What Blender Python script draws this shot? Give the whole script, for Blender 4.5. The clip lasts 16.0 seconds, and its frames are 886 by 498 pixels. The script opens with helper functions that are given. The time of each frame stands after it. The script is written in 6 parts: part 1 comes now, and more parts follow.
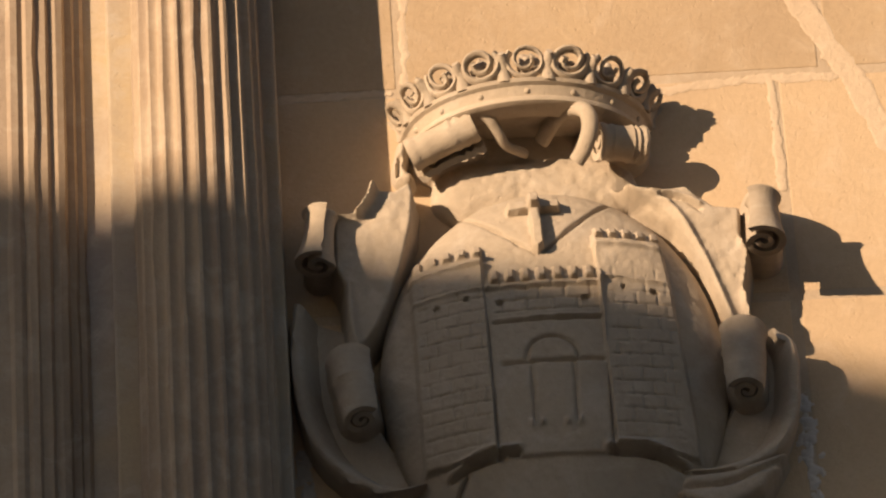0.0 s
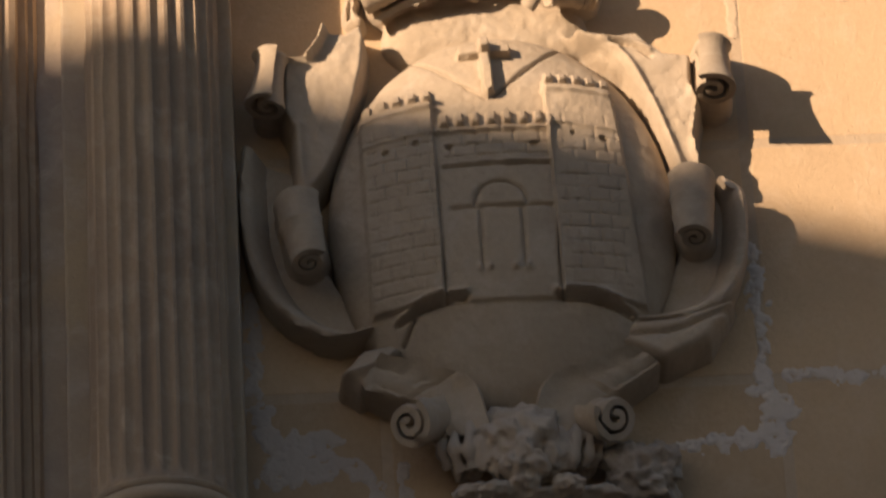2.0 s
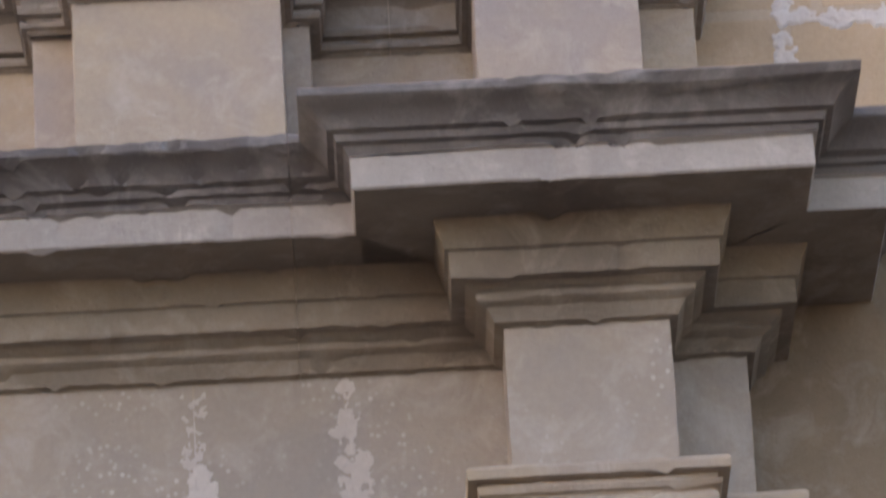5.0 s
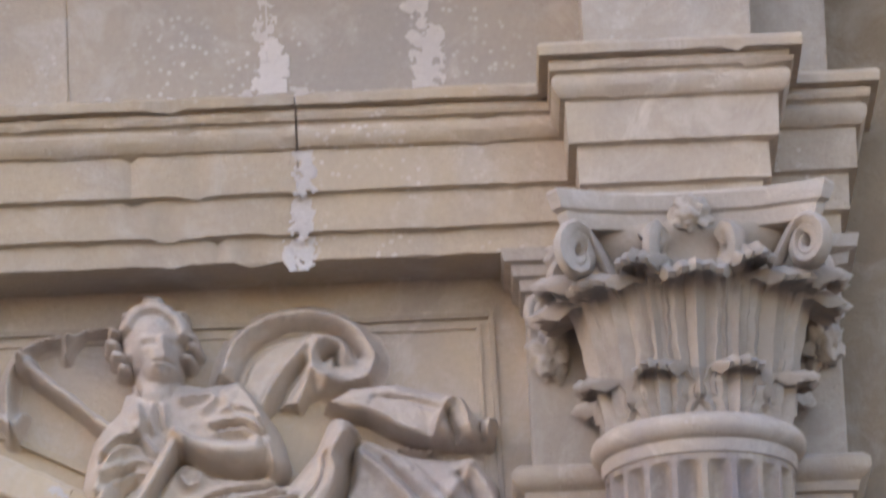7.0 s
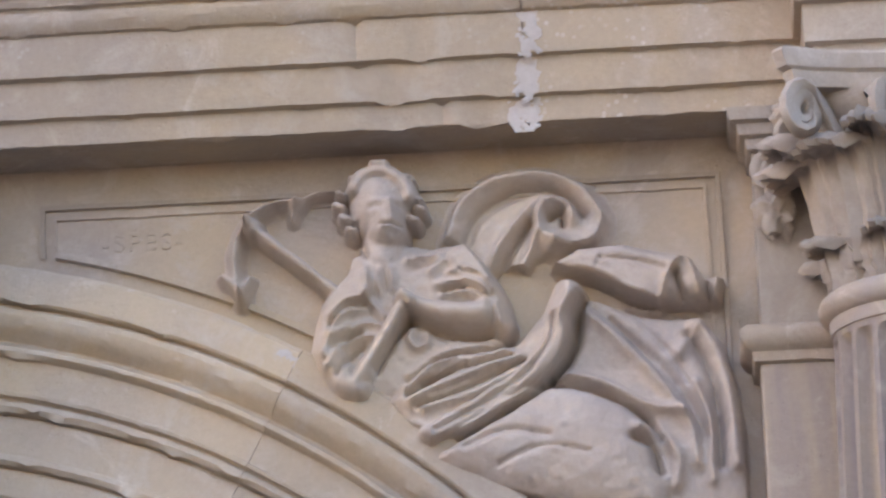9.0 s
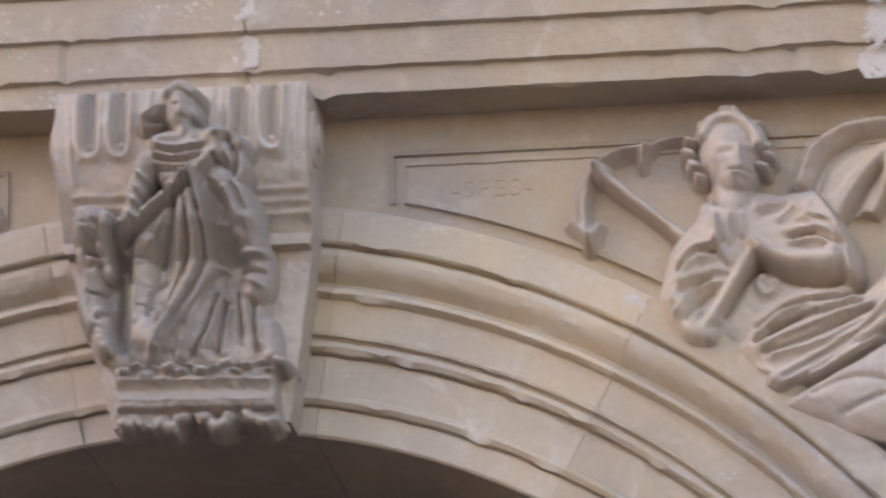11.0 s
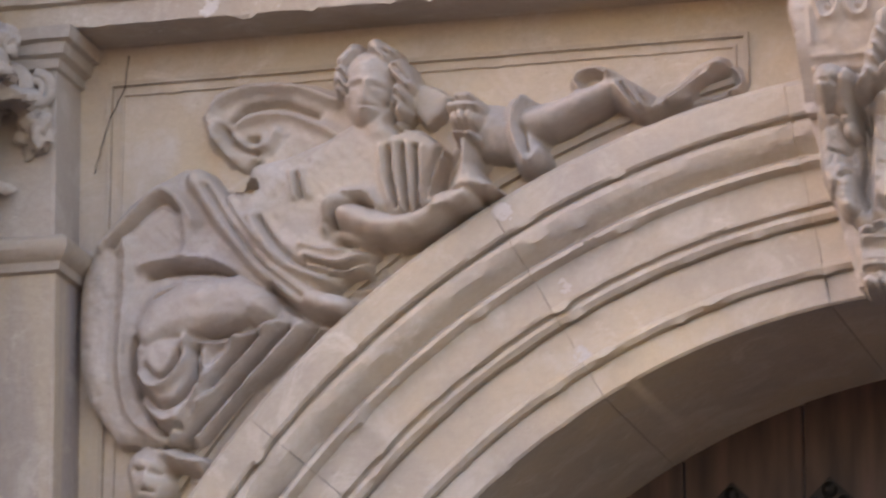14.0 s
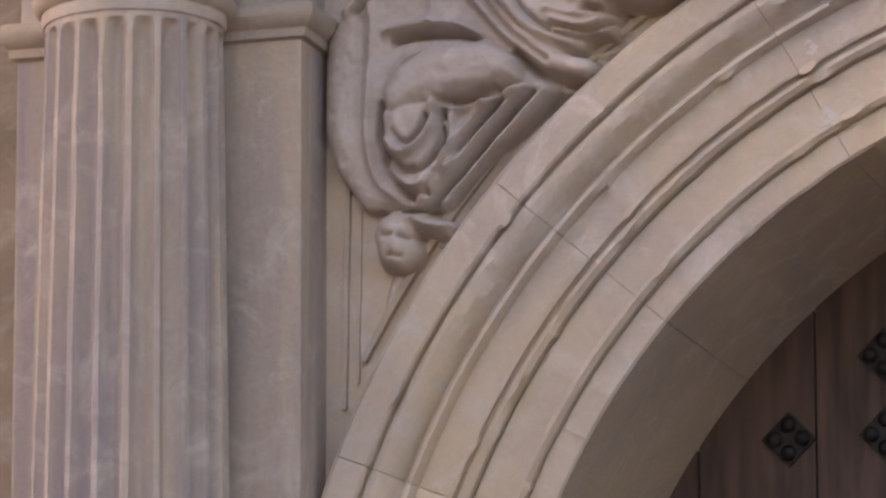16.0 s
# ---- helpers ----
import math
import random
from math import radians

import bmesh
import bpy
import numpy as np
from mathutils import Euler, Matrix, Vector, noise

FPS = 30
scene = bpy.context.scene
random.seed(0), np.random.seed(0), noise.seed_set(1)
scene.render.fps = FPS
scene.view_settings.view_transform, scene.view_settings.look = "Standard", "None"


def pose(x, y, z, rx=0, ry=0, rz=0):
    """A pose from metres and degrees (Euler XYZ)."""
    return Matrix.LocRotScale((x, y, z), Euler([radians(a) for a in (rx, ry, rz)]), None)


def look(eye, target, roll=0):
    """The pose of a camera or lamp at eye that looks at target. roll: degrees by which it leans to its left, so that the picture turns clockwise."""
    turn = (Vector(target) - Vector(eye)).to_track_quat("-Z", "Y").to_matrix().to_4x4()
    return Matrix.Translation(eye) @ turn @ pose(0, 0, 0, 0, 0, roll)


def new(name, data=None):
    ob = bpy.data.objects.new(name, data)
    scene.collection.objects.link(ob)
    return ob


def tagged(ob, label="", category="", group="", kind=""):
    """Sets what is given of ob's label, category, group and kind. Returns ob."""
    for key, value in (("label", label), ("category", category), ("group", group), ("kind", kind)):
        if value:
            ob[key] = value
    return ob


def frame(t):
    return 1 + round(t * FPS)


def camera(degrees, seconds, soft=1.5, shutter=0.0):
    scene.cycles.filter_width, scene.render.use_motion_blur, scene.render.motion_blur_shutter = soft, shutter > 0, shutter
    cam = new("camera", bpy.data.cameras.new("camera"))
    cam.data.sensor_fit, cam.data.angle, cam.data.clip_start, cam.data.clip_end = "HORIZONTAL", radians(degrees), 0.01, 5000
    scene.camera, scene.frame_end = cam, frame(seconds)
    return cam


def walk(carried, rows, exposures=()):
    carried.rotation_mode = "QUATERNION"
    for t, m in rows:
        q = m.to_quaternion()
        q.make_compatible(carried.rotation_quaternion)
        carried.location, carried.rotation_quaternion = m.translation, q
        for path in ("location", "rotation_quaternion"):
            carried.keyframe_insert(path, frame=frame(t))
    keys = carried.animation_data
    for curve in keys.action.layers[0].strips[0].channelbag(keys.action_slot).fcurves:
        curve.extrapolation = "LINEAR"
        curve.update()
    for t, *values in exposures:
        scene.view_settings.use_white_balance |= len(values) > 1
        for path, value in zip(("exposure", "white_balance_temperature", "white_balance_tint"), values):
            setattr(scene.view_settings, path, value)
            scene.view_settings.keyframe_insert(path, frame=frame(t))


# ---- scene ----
# ---------------------------------------------------------------- camera
EX, EY, EZ = 1.598, -10.0, 1.6
cam = camera(9.435, 16.0, soft=2.2, shutter=0.4)
ROWS = [
    (0.0, pose(EX, EY, EZ, 120.762, 3.210, 0.687)),
    (0.5, pose(EX, EY, EZ, 120.685, 2.928, 0.469)),
    (1.0, pose(EX, EY, EZ, 120.550, 3.070, 0.225)),
    (1.5, pose(EX, EY, EZ, 119.804, 2.917, 0.142)),
    (2.0, pose(EX, EY, EZ, 119.054, 2.884, -0.132)),
    (2.5, pose(EX, EY, EZ, 117.872, 2.972, -0.244)),
    (3.0, pose(EX, EY, EZ, 116.709, 3.228, -0.048)),
    (3.2, pose(EX, EY, EZ, 116.403, 3.286, 0.090)),
    (5.3, pose(EX, EY, EZ, 111.825, 3.042, 0.149)),
    (5.5, pose(EX, EY, EZ, 111.364, 2.973, 0.122)),
    (6.0, pose(EX, EY, EZ, 110.188, 2.960, 0.281)),
    (6.5, pose(EX, EY, EZ, 109.117, 2.512, 0.456)),
    (7.0, pose(EX, EY, EZ, 108.018, 2.311, 0.647)),
    (7.5, pose(EX, EY, EZ, 107.168, 2.391, 0.999)),
    (8.0, pose(EX, EY, EZ, 107.319, 2.373, 1.628)),
    (8.5, pose(EX, EY, EZ, 107.088, 2.309, 2.403)),
    (8.7, pose(EX, EY, EZ, 106.890, 2.244, 2.710)),
    (10.8, pose(EX, EY, EZ, 106.079, 1.138, 6.093)),
    (11.0, pose(EX, EY, EZ, 106.141, 0.916, 6.642)),
    (11.5, pose(EX, EY, EZ, 106.340, 0.689, 7.834)),
    (12.0, pose(EX, EY, EZ, 106.290, 0.125, 8.931)),
    (12.5, pose(EX, EY, EZ, 106.055, 0.073, 10.222)),
    (13.0, pose(EX, EY, EZ, 105.767, 0.150, 11.917)),
    (13.5, pose(EX, EY, EZ, 105.339, -0.065, 13.330)),
    (14.0, pose(EX, EY, EZ, 104.715, 0.286, 14.679)),
    (14.5, pose(EX, EY, EZ, 104.135, 0.492, 15.478)),
    (15.0, pose(EX, EY, EZ, 103.340, 0.400, 15.840)),
    (15.5, pose(EX, EY, EZ, 102.863, 0.444, 16.750)),
    (16.0, pose(EX, EY, EZ, 102.200, 0.152, 17.348)),
]
walk(cam, ROWS, exposures=[
    (0.0, 0.57, 6250, 17), (1.8, 0.60, 6250, 18), (2.5, 1.22, 6500, 28), (3.2, 2.16, 6550, 33), (4.2, 2.9, 6350, 28),
    (5.3, 3.38, 6000, 25), (8.7, 3.73, 6000, 26), (10.8, 3.74, 6200, 26), (13.5, 4.03, 6650, 31), (14.6, 3.94, 6750, 34), (16.0, 3.73, 6850, 36)])

# ---------------------------------------------------------------- light
SUN_AZ, SUN_EL = radians(-48), radians(10)     # from the facade's normal, towards -x; above the horizon
world = bpy.data.worlds.new("world")
scene.world = world
world.use_nodes = True
wn = world.node_tree.nodes
sky = wn.new("ShaderNodeTexSky")
sky.sky_type = 'NISHITA'
sky.sun_disc = False
sky.sun_elevation = SUN_EL
to_sun = Vector((math.sin(SUN_AZ) * math.cos(SUN_EL), -math.cos(SUN_AZ) * math.cos(SUN_EL), math.sin(SUN_EL)))
sky.sun_rotation = math.atan2(to_sun.x, to_sun.y)
wn["Background"].inputs[1].default_value = 0.050
world.node_tree.links.new(sky.outputs[0], wn["Background"].inputs[0])
sun_data = bpy.data.lights.new("sun", 'SUN')
sun_data.energy = 5.0
sun_data.angle = radians(0.4)
sun_data.color = (1.0, 0.72, 0.42)
sun = new("sun", sun_data)
sun.matrix_world = look(to_sun * 30, (0, 0, 0))

# ---------------------------------------------------------------- materials
def stone_material(name, base, dark, light, rough=0.9, grain=0.35, stain=0.55, pits=True, flecks=0.0, streak=1.0):
    """Limestone: two scales of tone, pale blotches, dark dirt, grain and pits in relief."""
    m = bpy.data.materials.new(name)
    m.use_nodes = True
    nt = m.node_tree
    n, ln = nt.nodes, nt.links
    b = n["Principled BSDF"]
    b.inputs["Roughness"].default_value = rough
    b.inputs["Specular IOR Level"].default_value = 0.2
    co = n.new("ShaderNodeTexCoord")
    oi = n.new("ShaderNodeObjectInfo")
    geo = n.new("ShaderNodeNewGeometry")

    def noise_tex(scale, detail, rgh=0.6, dist=0.0):
        t = n.new("ShaderNodeTexNoise")
        t.inputs["Scale"].default_value = scale
        t.inputs["Detail"].default_value = detail
        t.inputs["Roughness"].default_value = rgh
        t.inputs["Distortion"].default_value = dist
        ln.new(geo.outputs["Position"], t.inputs["Vector"])
        return t

    def ramp(src, a, c):
        r = n.new("ShaderNodeMapRange")
        r.inputs["From Min"].default_value, r.inputs["From Max"].default_value = a, c
        ln.new(src, r.inputs["Value"])
        return r.outputs["Result"]

    def mix(fac, c1, c2, kind='MIX'):
        x = n.new("ShaderNodeMix")
        x.data_type, x.blend_type = 'RGBA', kind
        if isinstance(fac, float):
            x.inputs[0].default_value = fac
        else:
            ln.new(fac, x.inputs[0])
        for s, c in ((x.inputs[6], c1), (x.inputs[7], c2)):
            if isinstance(c, tuple):
                s.default_value = (*c, 1)
            else:
                ln.new(c, s)
        return x.outputs[2]

    broad = noise_tex(1.7, 4, 0.6, 0.4)
    if streak < 1:                             # rain streaks: tone drawn out down the shaft
        run = n.new("ShaderNodeMapping")
        run.inputs["Scale"].default_value = (6.0, 6.0, 6.0 * streak)
        ln.new(geo.outputs["Position"], run.inputs["Vector"])
        ln.new(run.outputs[0], broad.inputs["Vector"])
    mid = noise_tex(9.0, 6, 0.65, 0.6)
    fine = noise_tex(70.0, 5, 0.7)
    blot = noise_tex(5.2, 7, 0.7, 1.2)
    c = mix(ramp(broad.outputs[0], 0.35, 0.68), base, dark)
    c = mix(ramp(mid.outputs[0], 0.5, 0.78), c, light)
    x = n.new("ShaderNodeMath")
    x.operation = 'MULTIPLY'
    ln.new(ramp(blot.outputs[0], 0.60, 0.74), x.inputs[0])
    x.inputs[1].default_value = stain
    c = mix(x.outputs[0], c, tuple(min(1, v * 1.25) for v in light))
    if flecks > 0:
        vf = n.new("ShaderNodeTexVoronoi")
        vf.inputs["Scale"].default_value = 55
        ln.new(geo.outputs["Position"], vf.inputs["Vector"])
        fm = n.new("ShaderNodeMath")
        fm.operation = 'MULTIPLY'
        ln.new(ramp(vf.outputs["Distance"], 0.34, 0.14), fm.inputs[0])
        ln.new(ramp(noise_tex(3.1, 5, 0.65, 0.5).outputs[0], 0.72 - 0.22 * flecks, 0.90 - 0.22 * flecks), fm.inputs[1])
        c = mix(fm.outputs[0], c, (0.66, 0.63, 0.61))
    c = mix(grain, c, mix(ramp(fine.outputs[0], 0.3, 0.7), (0.72, 0.70, 0.68), (1.0, 1.0, 1.0)), 'MULTIPLY')
    v = n.new("ShaderNodeMapRange")
    v.inputs["To Min"].default_value, v.inputs["To Max"].default_value = 0.88, 1.08
    ln.new(oi.outputs["Random"], v.inputs["Value"])
    cc = n.new("ShaderNodeCombineColor")
    for i in range(3):
        ln.new(v.outputs[0], cc.inputs[i])
    c = mix(1.0, c, cc.outputs[0], 'MULTIPLY')
    ln.new(c, b.inputs["Base Color"])
    add = n.new("ShaderNodeMath")
    add.operation = 'MULTIPLY_ADD'
    ln.new(mid.outputs[0], add.inputs[0])
    add.inputs[1].default_value = 1.6
    ln.new(fine.outputs[0], add.inputs[2])
    h = add.outputs[0]
    if pits:
        vo = n.new("ShaderNodeTexVoronoi")
        vo.inputs["Scale"].default_value = 42
        ln.new(geo.outputs["Position"], vo.inputs["Vector"])
        s = n.new("ShaderNodeMath")
        s.operation = 'ADD'
        ln.new(ramp(vo.outputs["Distance"], 0.0, 0.16), s.inputs[0])
        ln.new(h, s.inputs[1])
        h = s.outputs[0]
    bump = n.new("ShaderNodeBump")
    bump.inputs["Strength"].default_value = 0.35
    bump.inputs["Distance"].default_value = 0.006
    ln.new(h, bump.inputs["Height"])
    ln.new(bump.outputs[0], b.inputs["Normal"])
    return m


STONE = stone_material("limestone", (0.53, 0.43, 0.295), (0.385, 0.34, 0.32), (0.545, 0.495, 0.44), flecks=0.4)
ARCHSTONE = stone_material("arch_limestone", (0.58, 0.475, 0.335), (0.43, 0.38, 0.335), (0.59, 0.54, 0.47), flecks=0.5, stain=0.75)
# Darker than STONE: the cornice's shade on the architrave is put into the tone.
FASCIA = stone_material("architrave_shaded_limestone", (0.485, 0.395, 0.28), (0.375, 0.325, 0.29), (0.53, 0.475, 0.41), flecks=0.75)
STATUESTONE = stone_material("grey_statue_limestone", (0.49, 0.43, 0.37), (0.38, 0.335, 0.30), (0.52, 0.48, 0.44), stain=0.4)
UPSHAFT = stone_material("upper_streaked_limestone", (0.475, 0.38, 0.28), (0.33, 0.262, 0.205), (0.52, 0.445, 0.36), flecks=0.2, streak=0.10)
FRIEZE = stone_material("stained_limestone", (0.47, 0.40, 0.32), (0.375, 0.34, 0.315), (0.54, 0.50, 0.46), flecks=1.0)
SHAFTS = stone_material("streaked_limestone", (0.455, 0.375, 0.285), (0.295, 0.255, 0.255), (0.51, 0.455, 0.39), flecks=0.35, streak=0.10)
ARMSTONE = stone_material("pale_carved_limestone", (0.50, 0.425, 0.335), (0.42, 0.36, 0.295), (0.56, 0.50, 0.43), stain=0.3)
GREYSTONE = stone_material("grey_carved_limestone", (0.475, 0.415, 0.35), (0.365, 0.318, 0.28), (0.53, 0.49, 0.445), stain=0.4)
CARVED = stone_material("carved_limestone", (0.56, 0.475, 0.375), (0.44, 0.385, 0.355), (0.60, 0.545, 0.49), stain=0.3)
# Upper courses: tone raised so the colour carries some of the sunlight.
WALLS = stone_material("ashlar", (0.58, 0.445, 0.30), (0.50, 0.38, 0.26), (0.60, 0.48, 0.355), stain=0.2)
MORTAR = stone_material("lime_mortar", (0.60, 0.555, 0.52), (0.53, 0.485, 0.45), (0.66, 0.63, 0.60), stain=0.4)
WEATHERED = stone_material("weathered_limestone", (0.22, 0.20, 0.19), (0.11, 0.10, 0.098), (0.36, 0.335, 0.32), stain=0.5)
PLAIN = stone_material("render_ochre", (0.38, 0.30, 0.22), (0.33, 0.26, 0.19), (0.42, 0.34, 0.26))
PAVING = stone_material("paving", (0.125, 0.112, 0.10), (0.095, 0.086, 0.078), (0.16, 0.147, 0.135))
CAPSTONE = stone_material("grey_capstone", (0.33, 0.29, 0.25), (0.22, 0.19, 0.165), (0.44, 0.40, 0.36), stain=0.5)
JOINT = stone_material("joint_mortar", (0.60, 0.49, 0.37), (0.53, 0.42, 0.31), (0.64, 0.55, 0.44), stain=0.3)
# Soot patches on a tone darkened to stand for shade under the corona.
SOOT_SHADE = stone_material("soot_and_shade_limestone", (0.37, 0.315, 0.25), (0.21, 0.175, 0.145), (0.45, 0.40, 0.34), stain=0.35)
# Blotched darker copy of the wall stone; shade on the lower wall is in its colour.
WALL_SHADED = stone_material("shaded_wall_limestone", (0.34, 0.265, 0.185), (0.20, 0.155, 0.115), (0.42, 0.36, 0.30), stain=0.35)
CORONA = stone_material("pale_weathered_limestone", (0.43, 0.40, 0.37), (0.35, 0.32, 0.30), (0.54, 0.51, 0.48), stain=0.7)


def simple_material(name, col, rough, metal=0.0, scale=30.0, amount=0.3, stretch=(1, 1, 1)):
    m = bpy.data.materials.new(name)
    m.use_nodes = True
    n, ln = m.node_tree.nodes, m.node_tree.links
    b = n["Principled BSDF"]
    b.inputs["Roughness"].default_value, b.inputs["Metallic"].default_value = rough, metal
    geo = n.new("ShaderNodeNewGeometry")
    mp = n.new("ShaderNodeMapping")
    mp.inputs["Scale"].default_value = stretch
    t = n.new("ShaderNodeTexNoise")
    t.inputs["Scale"].default_value, t.inputs["Detail"].default_value = scale, 6
    r = n.new("ShaderNodeValToRGB")
    r.color_ramp.elements[0].position, r.color_ramp.elements[1].position = 0.3, 0.72
    r.color_ramp.elements[0].color = (*[v * (1 - amount) for v in col], 1)
    r.color_ramp.elements[1].color = (*[v * (1 + amount) for v in col], 1)
    bump = n.new("ShaderNodeBump")
    bump.inputs["Strength"].default_value, bump.inputs["Distance"].default_value = 0.4, 0.003
    ln.new(geo.outputs["Position"], mp.inputs["Vector"])
    ln.new(mp.outputs[0], t.inputs["Vector"])
    ln.new(t.outputs[0], r.inputs[0])
    ln.new(r.outputs[0], b.inputs["Base Color"])
    ln.new(t.outputs[0], bump.inputs["Height"])
    ln.new(bump.outputs[0], b.inputs["Normal"])
    return m


WOOD = simple_material("old_oak", (0.07, 0.041, 0.031), 0.7, 0, 9.0, 0.55, (3, 3, 0.35))
IRON = simple_material("iron", (0.03, 0.028, 0.027), 0.6, 0.8, 40)


# ---------------------------------------------------------------- mesh helpers
def part(name, bm, material, parent=None, label="", smooth=None):
    """Links a bmesh as one mesh object, under parent if there is one. smooth: degrees under which edges are shaded smooth."""
    bmesh.ops.recalc_face_normals(bm, faces=bm.faces)
    me = bpy.data.meshes.new(name)
    bm.to_mesh(me)
    bm.free()
    me.materials.append(material)
    if smooth:
        me.polygons.foreach_set("use_smooth", [True] * len(me.polygons))
        me.set_sharp_from_angle(angle=radians(smooth))
    ob = new(name, me)
    if parent:
        ob.parent = parent
        ob.matrix_parent_inverse = parent.matrix_world.inverted()
    if label:
        ob["label"] = label
    return ob


def thing(name, x, y, z, label, category, group="", kind=""):
    ob = new(name)
    ob.location = (x, y, z)
    ob.empty_display_size = 0.1
    ob.matrix_world = pose(x, y, z)
    return tagged(ob, label, category, group, kind)


def box(bm, x0, x1, y0, y1, z0, z1, bevel=0.0):
    r = bmesh.ops.create_cube(bm, size=1, matrix=Matrix.LocRotScale(
        ((x0 + x1) / 2, (y0 + y1) / 2, (z0 + z1) / 2), None, (x1 - x0, y1 - y0, z1 - z0)))
    if bevel:
        es = list({e for v in r["verts"] for e in v.link_edges})
        bmesh.ops.bevel(bm, geom=es, offset=bevel, segments=2, profile=0.6, affect='EDGES')
    return bm


def worn(x, y, z, amount=0.003):
    """A small displacement, the same at the same place."""
    p = Vector((x, y, z))
    chip = max(0.0, noise.noise(p * 19.0 + Vector((3.1, 7.7, 1.3))) - 0.34) * 6.0
    return (noise.noise(p * 7.0) * 0.3 + noise.noise(p * 31.0) * 0.4 - chip) * amount


def sweep(bm, profile, path, closed=False, step=0.0, wear=0.0):
    """A moulding: profile rows (outward, z) carried along the plan path (x, y), mitred; outward is to the right of the way."""
    pts = [Vector(p) for p in path]
    if step:
        fine = [pts[0]]
        for a, b in zip(pts, pts[1:]):
            k = max(1, int((b - a).length / step))
            fine += [a.lerp(b, (i + 1) / k) for i in range(k)]
        pts = fine
    n = len(pts)
    rings = []
    for i, p in enumerate(pts):
        a = (p - pts[i - 1]).normalized() if i else (pts[1] - p).normalized()
        b = (pts[i + 1] - p).normalized() if i < n - 1 else a
        na, nb = Vector((a.y, -a.x)), Vector((b.y, -b.x))
        m = (na + nb) / (1 + na.dot(nb))
        ring = []
        for o, z in profile:
            q = p + m * o
            w = worn(q.x * 1.0, o * 9, z * 3, wear) if wear else 0.0
            q = p + m * (o + w)
            ring.append(bm.verts.new((q.x, q.y, z + w * 0.8)))
        rings.append(ring)
    for r0, r1 in zip(rings, rings[1:]):
        for j in range(len(profile) - 1):
            bm.faces.new((r0[j], r1[j], r1[j + 1], r0[j + 1]))
    return bm


def lathe(bm, profile, cx, cy, seg=64, a0=0.0, a1=2 * math.pi):
    """Rows (radius, z) turned round the upright axis at cx, cy."""
    full = abs(a1 - a0 - 2 * math.pi) < 1e-6
    k = seg if full else seg + 1
    rings = [[bm.verts.new((cx + r * math.cos(a0 + (a1 - a0) * i / seg), cy + r * math.sin(a0 + (a1 - a0) * i / seg), z))
              for i in range(k)] for r, z in profile]
    for r0, r1 in zip(rings, rings[1:]):
        for i in range(seg):
            j = (i + 1) % k
            bm.faces.new((r0[i], r0[j], r1[j], r1[i]))
    return bm


def worn_blob(bm, at, size, seed, rough=0.4):
    """A lump of carving worn past recognition."""
    r = bmesh.ops.create_icosphere(bm, subdivisions=4, radius=1.0)
    for v in r["verts"]:
        p = v.co.copy()
        n = noise.noise(p * 2.2 + Vector((seed, 0, 0))) + 0.6 * abs(noise.noise(p * 5.0 + Vector((0, seed, 0))))
        p *= 1 + rough * n
        v.co = Vector(at) + Vector((p.x * size[0], p.y * size[1], p.z * size[2]))
    return bm


def fused(ob, size):
    """Melts the overlapping lumps of a carving into one skin."""
    m = ob.modifiers.new("fused", 'REMESH')
    m.mode, m.voxel_size, m.use_smooth_shade = 'VOXEL', size, True
    return ob


# ---------------------------------------------------------------- plan of the portal
WALL_Y = 0.05          # face of the church wall
MAIN_Y = -0.16         # frieze and pilaster plane
RES_Y = -0.38          # frieze over the columns
SPRING, R_IN, R_OUT = 2.75, 1.41, 1.857
COL_X, COL_Y = 2.08, -0.27
PATH = [(-2.38, WALL_Y), (-2.38, MAIN_Y), (-2.22, MAIN_Y), (-2.22, RES_Y), (-1.90, RES_Y), (-1.90, MAIN_Y),
        (1.90, MAIN_Y), (1.90, RES_Y), (2.22, RES_Y), (2.22, MAIN_Y), (2.38, MAIN_Y), (2.38, WALL_Y)]

# ---------------------------------------------------------------- setting: ground, walls
g = bmesh.new()
box(g, -300, 300, -300, 300, -0.3, 0.0)
tagged(part("ground", g, PAVING), "grey stone paving of the square before the church", "ground", kind="structure")

bm = bmesh.new()
for x0, x1, z0, z1 in ((-9, -1.45, 0, 4.4), (1.45, 9, 0, 4.4), (-9, 9, 4.4, 13)):
    box(bm, x0, x1, WALL_Y, WALL_Y + 0.66, z0, z1)
tagged(part("wall_church", bm, WALL_SHADED), "ochre limestone ashlar wall of the church front", "wall", kind="structure")

# house across the square, whose gable shades the lower part of the front
bm = bmesh.new()
gable = [(-30.0, 0.0), (-6.0, 0.0), (-6.0, 8.95), (-16.0, 11.79), (-30.0, 8.0)]
front = [bm.verts.new((x, -14.0, z)) for x, z in gable]
rear = [bm.verts.new((x, -26.0, z * 0.5)) for x, z in gable]      # the roof falls away to the back
bm.faces.new(front)
bm.faces.new(rear[::-1])
for i in range(5):
    j = (i + 1) % 5
    bm.faces.new((front[i], rear[i], rear[j], front[j]))
tagged(part("wall_opposite", bm, PLAIN), "plain ochre rendered house gable across the square", "house", kind="structure")


